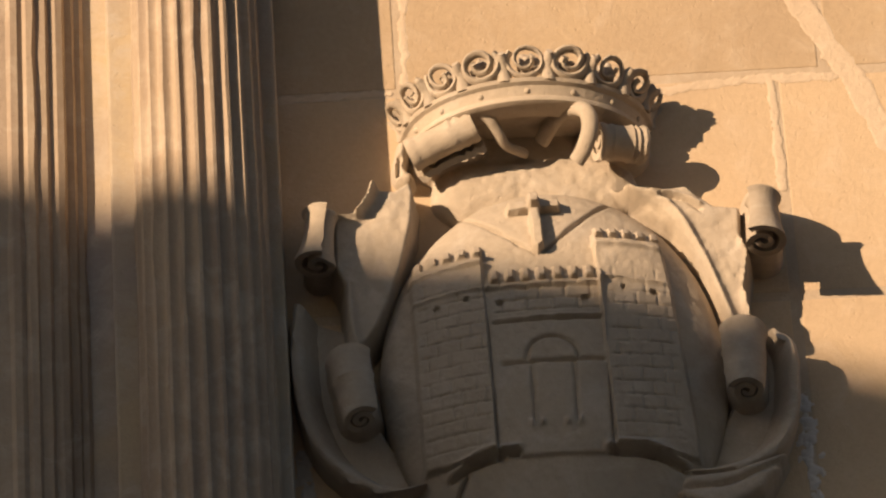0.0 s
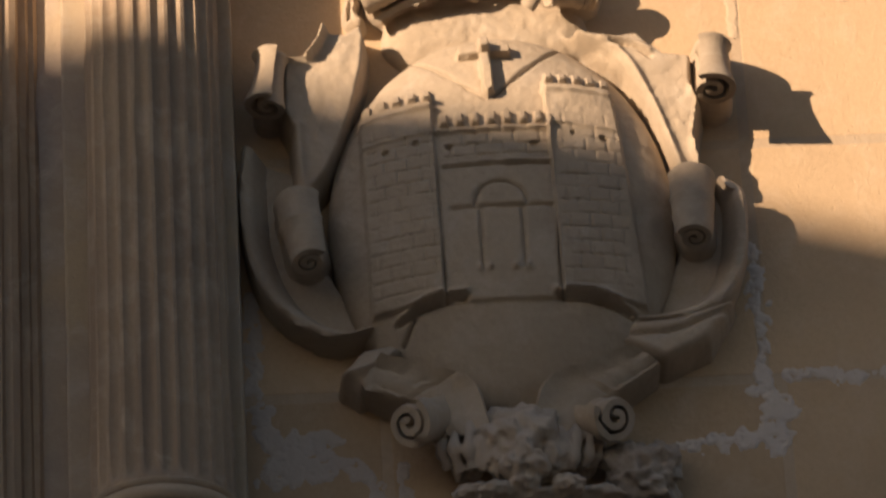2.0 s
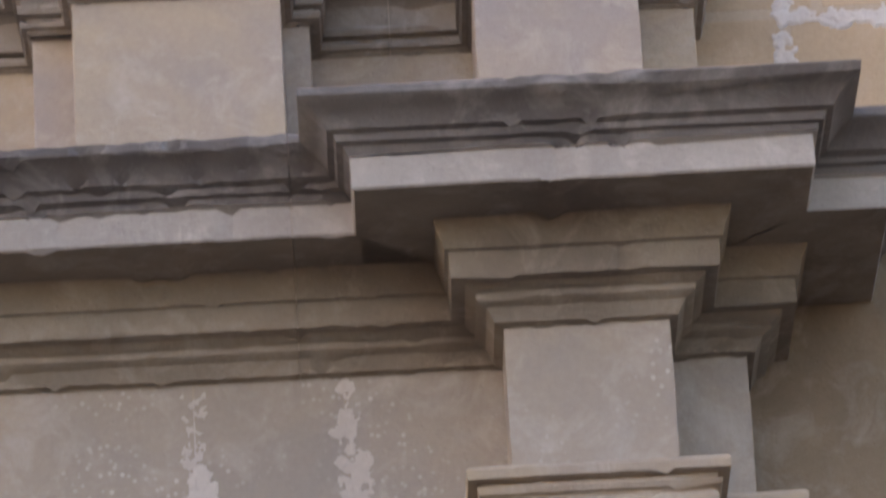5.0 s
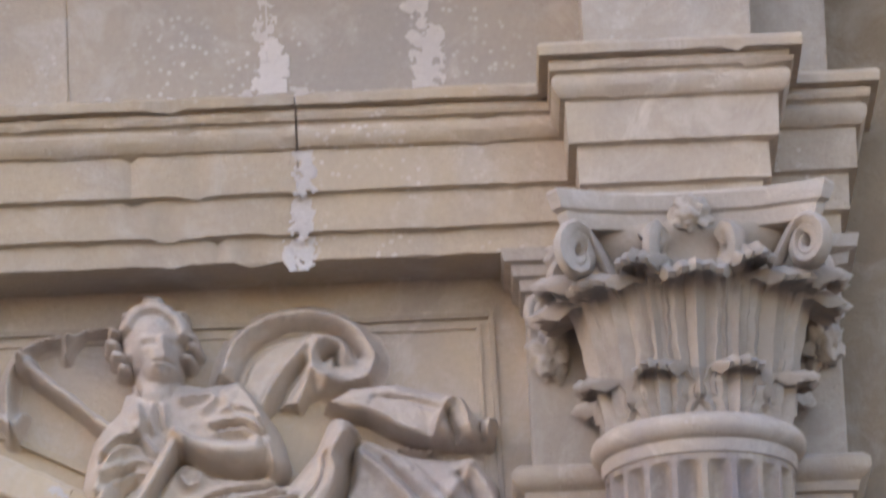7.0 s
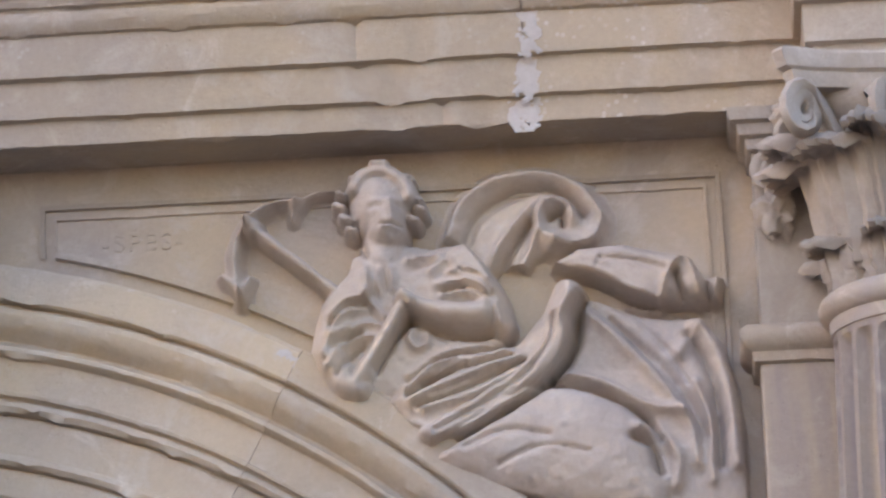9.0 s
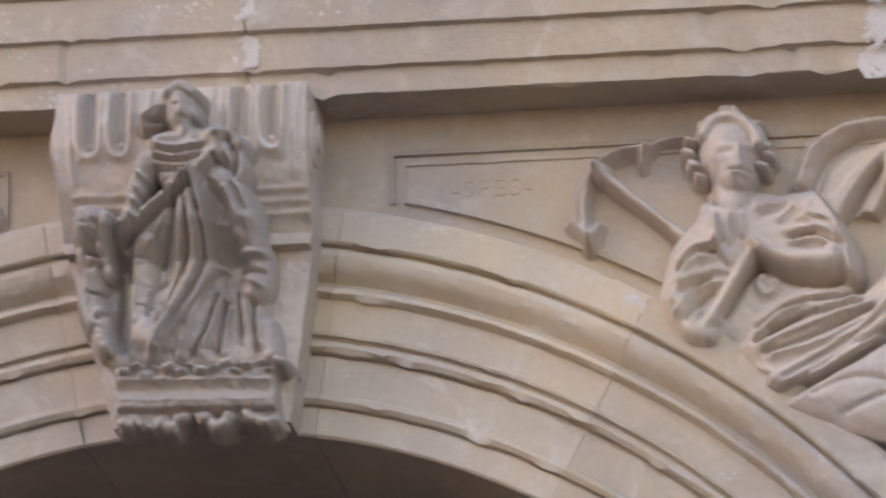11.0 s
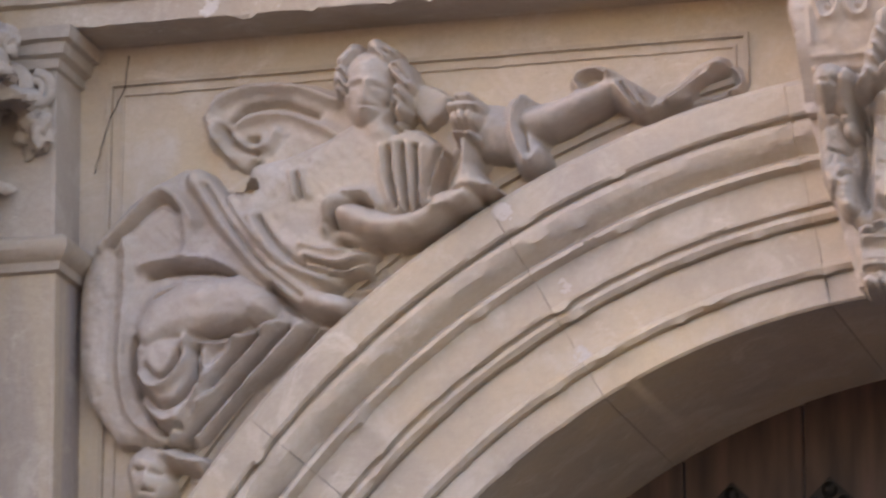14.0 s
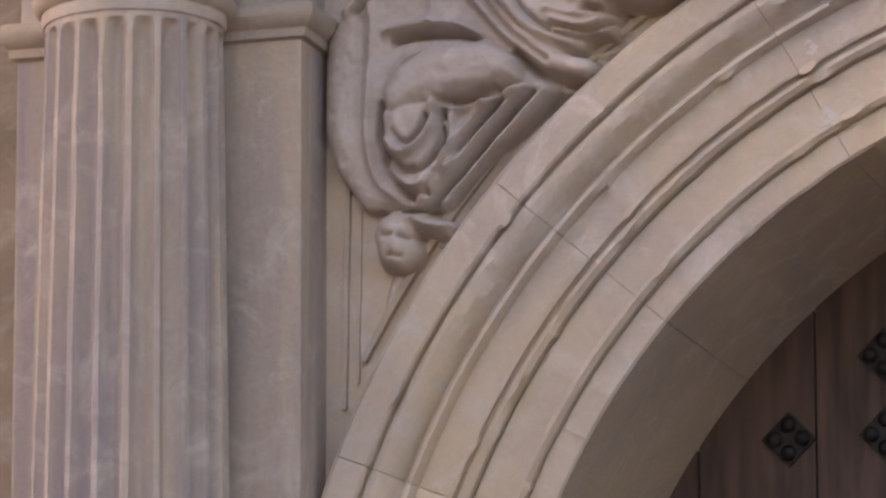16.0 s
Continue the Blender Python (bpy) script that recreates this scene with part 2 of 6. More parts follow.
# ---------------------------------------------------------------- arch
def arc_sweep(bm, profile, a0, a1, n, cx=0.0, cz=SPRING, wear=0.0):
    """Profile rows (radius, y) carried round the arch's centre; angles in degrees from the right springing."""
    rings = []
    for i in range(n + 1):
        a = radians(a0 + (a1 - a0) * i / n)
        ring = []
        for r, y in profile:
            w = worn(r * math.cos(a) * 1.3, r * 5, r * math.sin(a) * 1.3, wear * (0.25 if r < 1.42 else 1)) if wear and y < 0.1 else 0
            ring.append(bm.verts.new((cx + (r + w) * math.cos(a), y + w, cz + (r + w) * math.sin(a))))
        rings.append(ring)
    m = len(profile)
    for r0, r1 in zip(rings, rings[1:]):
        for j in range(m):
            bm.faces.new((r0[j], r1[j], r1[(j + 1) % m], r0[(j + 1) % m]))
    bm.faces.new(rings[0])
    bm.faces.new(rings[-1][::-1])
    return bm


ARCH = [(1.41, 0.65), (1.41, -0.010), (1.415, -0.016), (1.466, -0.016), (1.468, -0.008), (1.471, -0.008), (1.473, -0.026), (1.482, -0.034), (1.492, -0.030), (1.495, -0.022),
        (1.568, -0.024), (1.570, -0.014), (1.574, -0.014), (1.576, -0.036), (1.586, -0.044), (1.597, -0.038), (1.600, -0.030), (1.604, -0.032), (1.606, -0.046), (1.613, -0.048), (1.616, -0.038),
        (1.680, -0.040), (1.683, -0.052), (1.690, -0.062), (1.699, -0.060), (1.705, -0.046), (1.712, -0.038), (1.718, -0.046), (1.728, -0.064), (1.742, -0.076), (1.758, -0.080),
        (1.770, -0.076), (1.7755, -0.068), (1.7775, -0.062), (1.7795, -0.064), (1.781, -0.080), (1.786, -0.085), (1.815, -0.084), (1.846, -0.080), (1.856, -0.070), (1.858, 0.06), (1.7, 0.65)]
portal_arch = thing("door_arch", 0, 0, SPRING, "round limestone door arch with moulded archivolt and worn edges", "arch", kind="structure")
CUTS = [0, 22, 41.5, 61.3, 80.8, 99.2, 118.8, 138.5, 158, 180]
for k, (a0, a1) in enumerate(zip(CUTS, CUTS[1:])):
    bm = bmesh.new()
    arc_sweep(bm, ARCH, a0 + 0.025, a1 - 0.025, max(6, int((a1 - a0) / 0.45)), wear=0.0038)
    part("voussoir", bm, ARCHSTONE, portal_arch, smooth=28)
bm = bmesh.new()
for s in (-1, 1):
    a, b = sorted((s * 1.41, s * 1.863))
    box(bm, a, b, -0.05, 0.65, 0, SPRING - 0.16, 0.01)
    a, b = sorted((s * 1.37, s * 1.90))
    box(bm, a, b, -0.12, 0.65, SPRING - 0.16, SPRING - 0.003, 0.02)
part("jamb", bm, STONE, portal_arch)

# spandrel wall between the arch and the entablature
bm = bmesh.new()
N = 96
ring = [bm.verts.new((1.80 * math.cos(math.pi * i / N), 0.0, SPRING + 1.80 * math.sin(math.pi * i / N))) for i in range(N + 1)]
top = []
for i in range(N + 1):
    a = math.pi * i / N
    c, s = math.cos(a), math.sin(a)
    k = min(2.3 / max(abs(c), 1e-6), (4.80 - SPRING) / max(s, 1e-6))
    top.append(bm.verts.new((k * c, 0.0, SPRING + k * s)))
for i in range(N):
    bm.faces.new((ring[i], ring[i + 1], top[i + 1], top[i]))
part("spandrel", bm, STONE, portal_arch)
bm = bmesh.new()
for s in (-1, 1):
    a, b = sorted((s * 1.75, s * 2.3))
    box(bm, a, b, 0.0, 0.05, 0, SPRING)
part("side_wall", bm, STONE, portal_arch)

# ---------------------------------------------------------------- pilasters and columns
def fluted_ring(r, cx, cy, flutes, depth, per=8):
    out = []
    n = flutes * per
    for i in range(n):
        a = 2 * math.pi * i / n
        f = (i % per) / per
        d = depth * max(0.0, math.sin(math.pi * min(1, max(0, (f - 0.12) / 0.76)))) ** 0.7
        out.append((cx + (r - d) * math.cos(a), cy + (r - d) * math.sin(a)))
    return out


def shaft(bm, rows, cx, cy, flutes=20, depth=0.027, per=10):
    """rows: (z, radius, flute depth factor)."""
    rings = []
    for z, r, k in rows:
        rings.append([bm.verts.new((x + worn(x * 2, y * 2, z, 0.002), y, z)) for x, y in fluted_ring(r, cx, cy, flutes, depth * k, per)])
    for r0, r1 in zip(rings, rings[1:]):
        n = len(r0)
        for i in range(n):
            bm.faces.new((r0[i], r0[(i + 1) % n], r1[(i + 1) % n], r1[i]))
    return bm


def lower_column(s):
    col = thing("column", s * COL_X, COL_Y, 0, "fluted limestone column with a worn Corinthian capital", "column", "columns beside the door")
    bm = bmesh.new()
    rows = [(1.32, 0.206, 0.0), (1.36, 0.206, 0.6), (1.40, 0.206, 1)]
    z = 1.4
    while z < 4.2:
        rows.append((z + 0.14, 0.206 - 0.028 * max(0, (z + 0.14 - 2.2) / 2.05) ** 1.6, 1))
        z += 0.14
    rows = [r for r in rows if r[0] < 4.23] + [(4.245, 0.178, 1), (4.262, 0.178, 0.75), (4.272, 0.178, 0.35), (4.278, 0.178, 0.0), (4.30, 0.178, 0)]
    shaft(bm, rows, s * COL_X, COL_Y)
    part("shaft", bm, SHAFTS, col, smooth=40)
    bm = bmesh.new()
    lathe(bm, [(0.172, 4.290), (0.182, 4.291), (0.185, 4.303), (0.185, 4.316), (0.193, 4.320), (0.202, 4.331), (0.204, 4.343), (0.200, 4.355), (0.189, 4.364), (0.13, 4.368)], s * COL_X, COL_Y, 72)
    part("astragal", bm, STONE, col, smooth=50)
    bm = bmesh.new()
    lathe(bm, [(0.21, 1.32), (0.215, 1.30), (0.23, 1.29), (0.24, 1.27), (0.23, 1.25), (0.225, 1.24), (0.23, 1.21), (0.255, 1.20), (0.27, 1.17), (0.255, 1.14), (0.2, 1.14)], s * COL_X, COL_Y, 48)
    box(bm, s * COL_X - 0.27, s * COL_X + 0.27, COL_Y - 0.27, COL_Y + 0.27, 1.08, 1.14, 0.006)
    box(bm, s * COL_X - 0.26, s * COL_X + 0.26, COL_Y - 0.26, COL_Y + 0.26, 0.0, 1.08, 0.01)
    part("base", bm, STONE, col, smooth=40)
    return col


for s in (-1, 1):
    lower_column(s)
    p = thing("pilaster", s * 2.07, MAIN_Y, 0, "plain limestone pilaster behind the column", "pilaster", "pilasters beside the door", "structure")
    bm = bmesh.new()
    box(bm, s * 2.07 - 0.305, s * 2.07 + 0.305, MAIN_Y, 0.06, 0, 4.30, 0.006)
    part("pilaster_shaft", bm, SHAFTS, p)
    bm = bmesh.new()
    box(bm, s * 2.07 - 0.30, s * 2.07 + 0.30, MAIN_Y + 0.004, 0.06, 4.30, 4.78, 0.006)
    part("pilaster_capital", bm, GREYSTONE, p)
    bm = bmesh.new()
    x0, x1 = s * 2.07 - 0.305, s * 2.07 + 0.305
    sweep(bm, [(0.0, 4.278), (0.012, 4.282), (0.014, 4.30), (0.028, 4.31), (0.036, 4.325), (0.034, 4.34), (0.022, 4.352), (0.0, 4.356)],
          [(x0, 0.03), (x0, MAIN_Y), (x1, MAIN_Y), (x1, 0.03)], step=0.05, wear=0.003)
    part("necking", bm, STONE, p, smooth=40)

# ---------------------------------------------------------------- entablature
def cut_path(path, cuts, gap=0.0009):
    """The plan path cut into runs at the given x on its long straight stretch."""
    runs, cur = [], [path[0]]
    for a, b in zip(path, path[1:]):
        inside = [c for c in cuts if a[1] == b[1] and a[0] < c < b[0]]
        for c in inside:
            cur.append((c - gap, a[1]))
            runs.append(cur)
            cur = [(c + gap, a[1])]
        cur.append(b)
    return runs + [cur]


ent = thing("entablature", 0, MAIN_Y, 4.786, "weathered limestone entablature breaking forward over the columns", "entablature", kind="structure")
ARCHITRAVE = [(-0.001, 4.786), (0.004, 4.786), (0.006, 4.833), (0.022, 4.837), (0.024, 4.910), (0.04, 4.914), (0.042, 4.996), (0.052, 4.999), (0.058, 5.006), (0.064, 5.018), (0.065, 5.030), (0.062, 5.038),
              (0.057, 5.041), (0.058, 5.046), (0.069, 5.049), (0.074, 5.059), (0.072, 5.067), (0.065, 5.070), (0.065, 5.073), (0.090, 5.075), (0.093, 5.092), (0.086, 5.100), (0.0, 5.106)]
CORNICE = [(0.0, 5.415), (0.018, 5.418), (0.022, 5.43), (0.032, 5.445), (0.048, 5.452), (0.052, 5.456), (0.052, 5.468), (0.062, 5.472),
           (0.072, 5.482), (0.098, 5.484), (0.100, 5.490), (0.100, 5.536), (0.108, 5.540), (0.112, 5.556), (0.122, 5.578), (0.128, 5.598),
           (0.276, 5.600), (0.280, 5.604), (0.280, 5.667), (0.290, 5.671), (0.292, 5.684), (0.304, 5.688), (0.308, 5.702), (0.322, 5.707),
           (0.330, 5.722), (0.350, 5.742), (0.370, 5.752), (0.374, 5.757), (0.374, 5.772), (0.366, 5.778), (0.0, 5.80)]
for run in cut_path(PATH, (-1.446, 0.122, 1.343), 0.0018):
    bm = bmesh.new()
    sweep(bm, ARCHITRAVE, run, step=0.016, wear=0.005)
    part("architrave_block", bm, FASCIA, ent, smooth=25)
for run in cut_path(PATH, (-1.5, -0.9, -0.3, 0.35, 0.9, 1.290, 1.587), 0.0015):
    bm = bmesh.new()
    sweep(bm, [(-0.001, 5.09), (0.0, 5.2), (0.001, 5.3), (0.0, 5.425)], run, step=0.05, wear=0.002)
    part("frieze_block", bm, FRIEZE, ent)
k = 17
for run in cut_path(PATH, (-1.2, 0.1, 1.502)):
    bm = bmesh.new()
    sweep(bm, CORNICE[:k], run, step=0.016, wear=0.006)
    part("bed_mould", bm, SOOT_SHADE, ent, "bed moulding dark with soot and painted-in shade", smooth=25)
    bm = bmesh.new()
    sweep(bm, CORNICE[k - 1:20], run, step=0.016, wear=0.006)
    part("corona", bm, CORONA, ent, "pale weathered corona with a broken edge", smooth=25)
    bm = bmesh.new()
    sweep(bm, CORNICE[19:], run, step=0.012, wear=0.010)
    part("crown_moulding", bm, WEATHERED, ent, "dark lichen-stained top moulding, chipped", smooth=25)
bm = bmesh.new()
box(bm, -2.377, 2.377, MAIN_Y + 0.003, WALL_Y + 0.02, 4.786, 5.797)
for s in (-1, 1):
    a, b = sorted((s * 1.903, s * 2.217))
    box(bm, a, b, RES_Y + 0.003, MAIN_Y + 0.01, 4.787, 5.795)
part("core", bm, STONE, ent)

# ---------------------------------------------------------------- door
door = thing("door_1", 0, 0.63, 0, "dark brown plank door with clusters of iron studs", "door", kind="structure")
PLANK_W = 0.252
for i in range(12):
    x0 = -1.416 + PLANK_W * i
    bm = bmesh.new()
    box(bm, x0 + 0.002, x0 + PLANK_W - 0.002, 0.63 + 0.004 * (i % 2), 0.69, 0, 4.3, 0.004)
    part("plank", bm, WOOD, door)
stud = bmesh.new()
bmesh.ops.create_uvsphere(stud, u_segments=10, v_segments=6, radius=0.017, matrix=Matrix.Diagonal((1, 0.75, 1, 1)))
stud_mesh = bpy.data.meshes.new("stud")
stud.to_mesh(stud_mesh)
stud.free()
stud_mesh.materials.append(IRON)
stud_mesh.polygons.foreach_set("use_smooth", [True] * len(stud_mesh.polygons))
for i in range(-6, 7):
    for j in range(3):
        cx, cz = 0.205 * i + 0.057, 3.555 + 0.165 * j
        if math.hypot(cx, cz - SPRING) > 1.33:
            continue
        bm = bmesh.new()
        v = [bm.verts.new((cx + 0.058 * math.cos(math.pi * q / 2), y, cz + 0.058 * math.sin(math.pi * q / 2))) for y in (0.631, 0.623) for q in range(4)]
        bm.faces.new(v[4:])
        for q in range(4):
            bm.faces.new((v[q], v[(q + 1) % 4], v[4 + (q + 1) % 4], v[4 + q]))
        plate = part("stud_plate", bm, IRON, door)
        for dx, dz in ((0.03, 0), (-0.03, 0), (0, 0.03), (0, -0.03)):
            o = new("stud", stud_mesh)
            o.location = (cx + dx, 0.62, cz + dz)
            o.parent = plate

# ---------------------------------------------------------------- upper storey
UP_PATH = [(0.3, 0.02), (0.99, 0.02), (0.99, -0.16), (1.08, -0.16), (1.08, -0.30), (1.50, -0.30), (1.50, -0.14), (1.555, -0.14), (1.555, 0.02),
           (1.88, 0.02), (1.88, -0.35), (2.21, -0.35), (2.21, -0.14), (2.335, -0.14), (2.335, WALL_Y)]
course = thing("pedestal_course", 1.5, -0.1, 5.79, "limestone pedestal course with dark weathered cap mouldings", "pedestal", kind="structure")
for x0, x1, y0 in ((0.3, 2.333, 0.022), (0.992, 1.553, -0.139), (1.082, 1.498, -0.298), (1.882, 2.208, -0.348), (2.2, 2.331, -0.138)):
    bm = bmesh.new()
    box(bm, x0, x1, y0, WALL_Y + 0.01, 5.79, 6.32, 0.003)
    part("dado", bm, STONE, course)
for run in cut_path(UP_PATH, (1.716,)):
    bm = bmesh.new()
    sweep(bm, [(0.0, 6.186), (0.004, 6.189), (0.006, 6.194), (0.018, 6.196), (0.022, 6.205), (0.018, 6.213), (0.008, 6.215), (0.008, 6.222), (0.026, 6.224), (0.030, 6.234), (0.025, 6.243),
               (0.016, 6.245), (0.017, 6.270), (0.022, 6.288), (0.034, 6.300), (0.040, 6.301), (0.041, 6.306), (0.058, 6.308), (0.064, 6.317), (0.062, 6.329), (0.052, 6.335), (0.0, 6.341), (-0.06, 6.342)], run, step=0.02, wear=0.005)
    part("cap_moulding", bm, CAPSTONE, course, "dark weathered cap moulding", smooth=25)

# moulded frame at the niche's edge, beside the upper column
frame_thing = thing("niche_frame", 0.9, -0.1, 6.34, "tall moulded limestone frame of the upper niche", "frame", kind="structure")
prof = [(1.045, 0.04), (1.045, -0.035), (1.038, -0.045), (1.026, -0.045), (1.022, -0.058), (1.006, -0.062), (1.002, -0.085), (0.988, -0.092), (0.972, -0.09),
        (0.966, -0.104), (0.945, -0.106), (0.94, -0.118), (0.925, -0.12), (0.915, -0.112), (0.905, -0.122), (0.89, -0.124), (0.88, -0.115), (0.6, -0.115), (0.6, 0.04)]
bm = bmesh.new()
rings = [[bm.verts.new((x + worn(x * 4, y * 4, z, 0.002), y, z)) for x, y in prof] for z in [6.43 + 0.1 * q for q in range(31)]]
for r0, r1 in zip(rings, rings[1:]):
    for q in range(len(prof) - 1):
        bm.faces.new((r0[q], r0[q + 1], r1[q + 1], r1[q]))
bm.faces.new(rings[0][::-1])
bm.faces.new(rings[-1])
part("jamb_moulding", bm, UPSHAFT, frame_thing, smooth=20)
bm = bmesh.new()
box(bm, 0.3, 1.10, -0.03, WALL_Y + 0.01, 6.34, 9.4)
part("jamb_wall", bm, STONE, frame_thing)

ucol = thing("upper_column", 1.296, -0.14, 6.354, "slender fluted limestone column of the upper storey", "column")
bm = bmesh.new()
rows = [(6.48, 0.150, 0), (6.50, 0.149, 0), (6.512, 0.149, 0.7)] + [(6.53 + 0.1 * i, 0.149 - 0.0006 * i, 1) for i in range(29)]
shaft(bm, rows, 1.296, -0.14, 24, 0.013)
part("shaft", bm, UPSHAFT, ucol, smooth=40)
bm = bmesh.new()
lathe(bm, [(0.13, 6.500), (0.146, 6.497), (0.152, 6.490), (0.150, 6.482), (0.146, 6.479), (0.148, 6.474), (0.158, 6.470), (0.164, 6.460), (0.164, 6.450), (0.158, 6.441), (0.150, 6.438),
           (0.149, 6.424), (0.153, 6.412), (0.160, 6.408), (0.162, 6.402), (0.172, 6.398), (0.180, 6.386), (0.181, 6.372), (0.176, 6.360), (0.165, 6.354), (0.12, 6.352)], 1.296, -0.14, 56)
part("base", bm, STONE, ucol, smooth=40)
bm = bmesh.new()
box(bm, 1.115, 1.477, -0.352, WALL_Y, 6.325, 6.354, 0.003)
part("plinth", bm, STONE, ucol)
bm = bmesh.new()
box(bm, 1.10, 1.467, -0.1, WALL_Y + 0.01, 6.34, 9.4, 0.006)
tagged(part("upper_pilaster", bm, STONE), "plain limestone pilaster behind the upper column", "pilaster", kind="structure")


# ---------------------------------------------------------------- carving
class Relief:
    """Carving as a height over an upright grid: rounded strokes are added, then folds and cuts are worked into them."""

    def __init__(self, x0, x1, z0, z1, step=0.004):
        self.x = np.arange(x0, x1 + step, step)
        self.z = np.arange(z0, z1 + step, step)
        self.X, self.Z = np.meshgrid(self.x, self.z)
        self.h = np.zeros_like(self.X)
        self.wob = self.smooth_noise(31, 9) * 0.004

    def smooth_noise(self, seed, cell):
        rng = np.random.RandomState(seed)
        ny, nx = self.X.shape
        a = rng.rand(ny // cell + 3, nx // cell + 3) - 0.5
        yy, xx = np.arange(ny) / cell, np.arange(nx) / cell
        yi, xi = yy.astype(int), xx.astype(int)
        fy, fx = (yy - yi)[:, None], (xx - xi)[None, :]
        fy, fx = fy * fy * (3 - 2 * fy), fx * fx * (3 - 2 * fx)
        g = lambda i, j: a[np.ix_(yi + i, xi + j)]
        return (g(0, 0) * (1 - fy) + g(1, 0) * fy) * (1 - fx) + (g(0, 1) * (1 - fy) + g(1, 1) * fy) * fx

    def distance(self, pts):
        best = np.full(self.X.shape, 9.0)
        along = np.zeros_like(best)
        if len(pts) == 1:
            pts = pts * 2
        if len(pts) > 2:                       # round the corners of the stroke
            p = np.array(pts, float)
            t = np.linspace(0, len(p) - 1, 4 * (len(p) - 1) + 1)
            i = np.clip(t.astype(int), 0, len(p) - 2)
            f = (t - i)[:, None]
            pm = np.vstack([2 * p[0] - p[1], p, 2 * p[-1] - p[-2]])
            a, b, c, d = pm[i], pm[i + 1], pm[i + 2], pm[i + 3]
            pts = 0.5 * (2 * b + (c - a) * f + (2 * a - 5 * b + 4 * c - d) * f ** 2 + (3 * b - a - 3 * c + d) * f ** 3)
        n = len(pts) - 1
        for k in range(n):
            (ax, az), (bx, bz) = pts[k], pts[k + 1]
            dx, dz = bx - ax, bz - az
            q = np.clip(((self.X - ax) * dx + (self.Z - az) * dz) / (dx * dx + dz * dz + 1e-9), 0, 1)
            d = np.hypot(self.X - ax - q * dx, self.Z - az - q * dz)
            near = d < best
            best = np.where(near, d, best)
            along = np.where(near, (k + q) / n, along)
        return best + self.wob, along

    def lump(self, pts, r, h):
        d, a = self.distance(pts)
        rr = r[0] + (r[1] - r[0]) * a if isinstance(r, tuple) else r
        u = np.clip(1 - (d / (rr * 1.06)) ** 2, 0, 1)
        new_h = h * u ** 0.42
        k = 0.012                              # soft union
        e = np.clip(0.5 + 0.5 * (new_h - self.h) / k, 0, 1)
        self.h = np.where(u > 0, self.h * (1 - e) + new_h * e + k * e * (1 - e) * 0.5, self.h)

    def drape(self, amount=0.004):
        """Fine chisel marks and creases that run aslant over the carved parts."""
        m = np.clip((self.h - 0.02) / 0.03, 0, 1)
        n1, n2 = self.smooth_noise(11, 14), self.smooth_noise(12, 26)
        ph = (self.X * 0.8 + self.Z * 0.6) * 150 + n1 * 9 + n2 * 14
        self.h += m * amount * (np.abs(np.sin(ph)) - 0.5) * np.clip(0.3 + n2 * 2.2, 0, 1)

    def ridge(self, pts, r, a):
        d, _ = self.distance(pts)
        w = np.exp(-(np.abs(d) / (r * 0.85)) ** 1.6)
        self.h += a * 0.85 * w

    def groove(self, pts, r, a):
        d, _ = self.distance(pts)
        self.h = np.maximum(self.h - a * 0.95 * np.exp(-(np.abs(d) / (r * 0.7)) ** 1.7), np.minimum(self.h, 0.006))

    def hole(self, pts, r, a):
        d, _ = self.distance(pts)
        self.h -= a * (d < r)

    def plate(self, poly, h, edge=0.004, add=True):
        """A flat raised field with the outline poly."""
        inside = np.zeros(self.X.shape, bool)
        best = np.full(self.X.shape, 9.0)
        for (ax, az), (bx, bz) in zip(poly, poly[1:] + poly[:1]):
            c = ((az > self.Z) != (bz > self.Z)) & (self.X < (bx - ax) * (self.Z - az) / (bz - az + 1e-12) + ax)
            inside ^= c
            dx, dz = bx - ax, bz - az
            q = np.clip(((self.X - ax) * dx + (self.Z - az) * dz) / (dx * dx + dz * dz + 1e-12), 0, 1)
            best = np.minimum(best, np.hypot(self.X - ax - q * dx, self.Z - az - q * dz))
        s = np.where(inside, best, -best)
        w = np.clip(0.5 + s / edge, 0, 1)
        self.h = self.h + h * w if add else np.maximum(self.h, h * w)

    def pillow(self, poly, h, edge):
        """A swelling form with a crisp outline: it rises steeply from the outline poly and rounds off inwards."""
        keep = self.h
        self.h = np.zeros_like(keep)
        self.plate(poly, 2.0, 2 * edge)
        d = np.clip(self.h - 1.0, 0, 1)
        new_h = np.where(d > 0, h * (0.45 + 0.55 * np.sqrt(1 - (1 - d) ** 2)), 0)
        self.h = np.maximum(keep, new_h)

    def blur(self, n=1):
        for _ in range(n):
            p = np.pad(self.h, 1, mode="edge")
            self.h = (p[1:-1, 1:-1] * 4 + p[:-2, 1:-1] + p[2:, 1:-1] + p[1:-1, :-2] + p[1:-1, 2:]) / 8

    def sharpen(self, k=0.8, n=10):
        """Cuts the hollows deeper and sets the crests off."""
        keep = self.h.copy()
        self.blur(n)
        soft = self.h
        m = np.clip(keep / 0.02, 0, 1)
        self.h = np.maximum(keep + m * k * (keep - soft), np.minimum(keep, 0.004))

    def weather(self, amount=0.004):
        m = np.clip(self.h / 0.02, 0, 1)
        self.h += m * amount * (self.smooth_noise(5, 12) * 1.2 + self.smooth_noise(6, 5) * 0.9 + self.smooth_noise(7, 3) * 0.5)

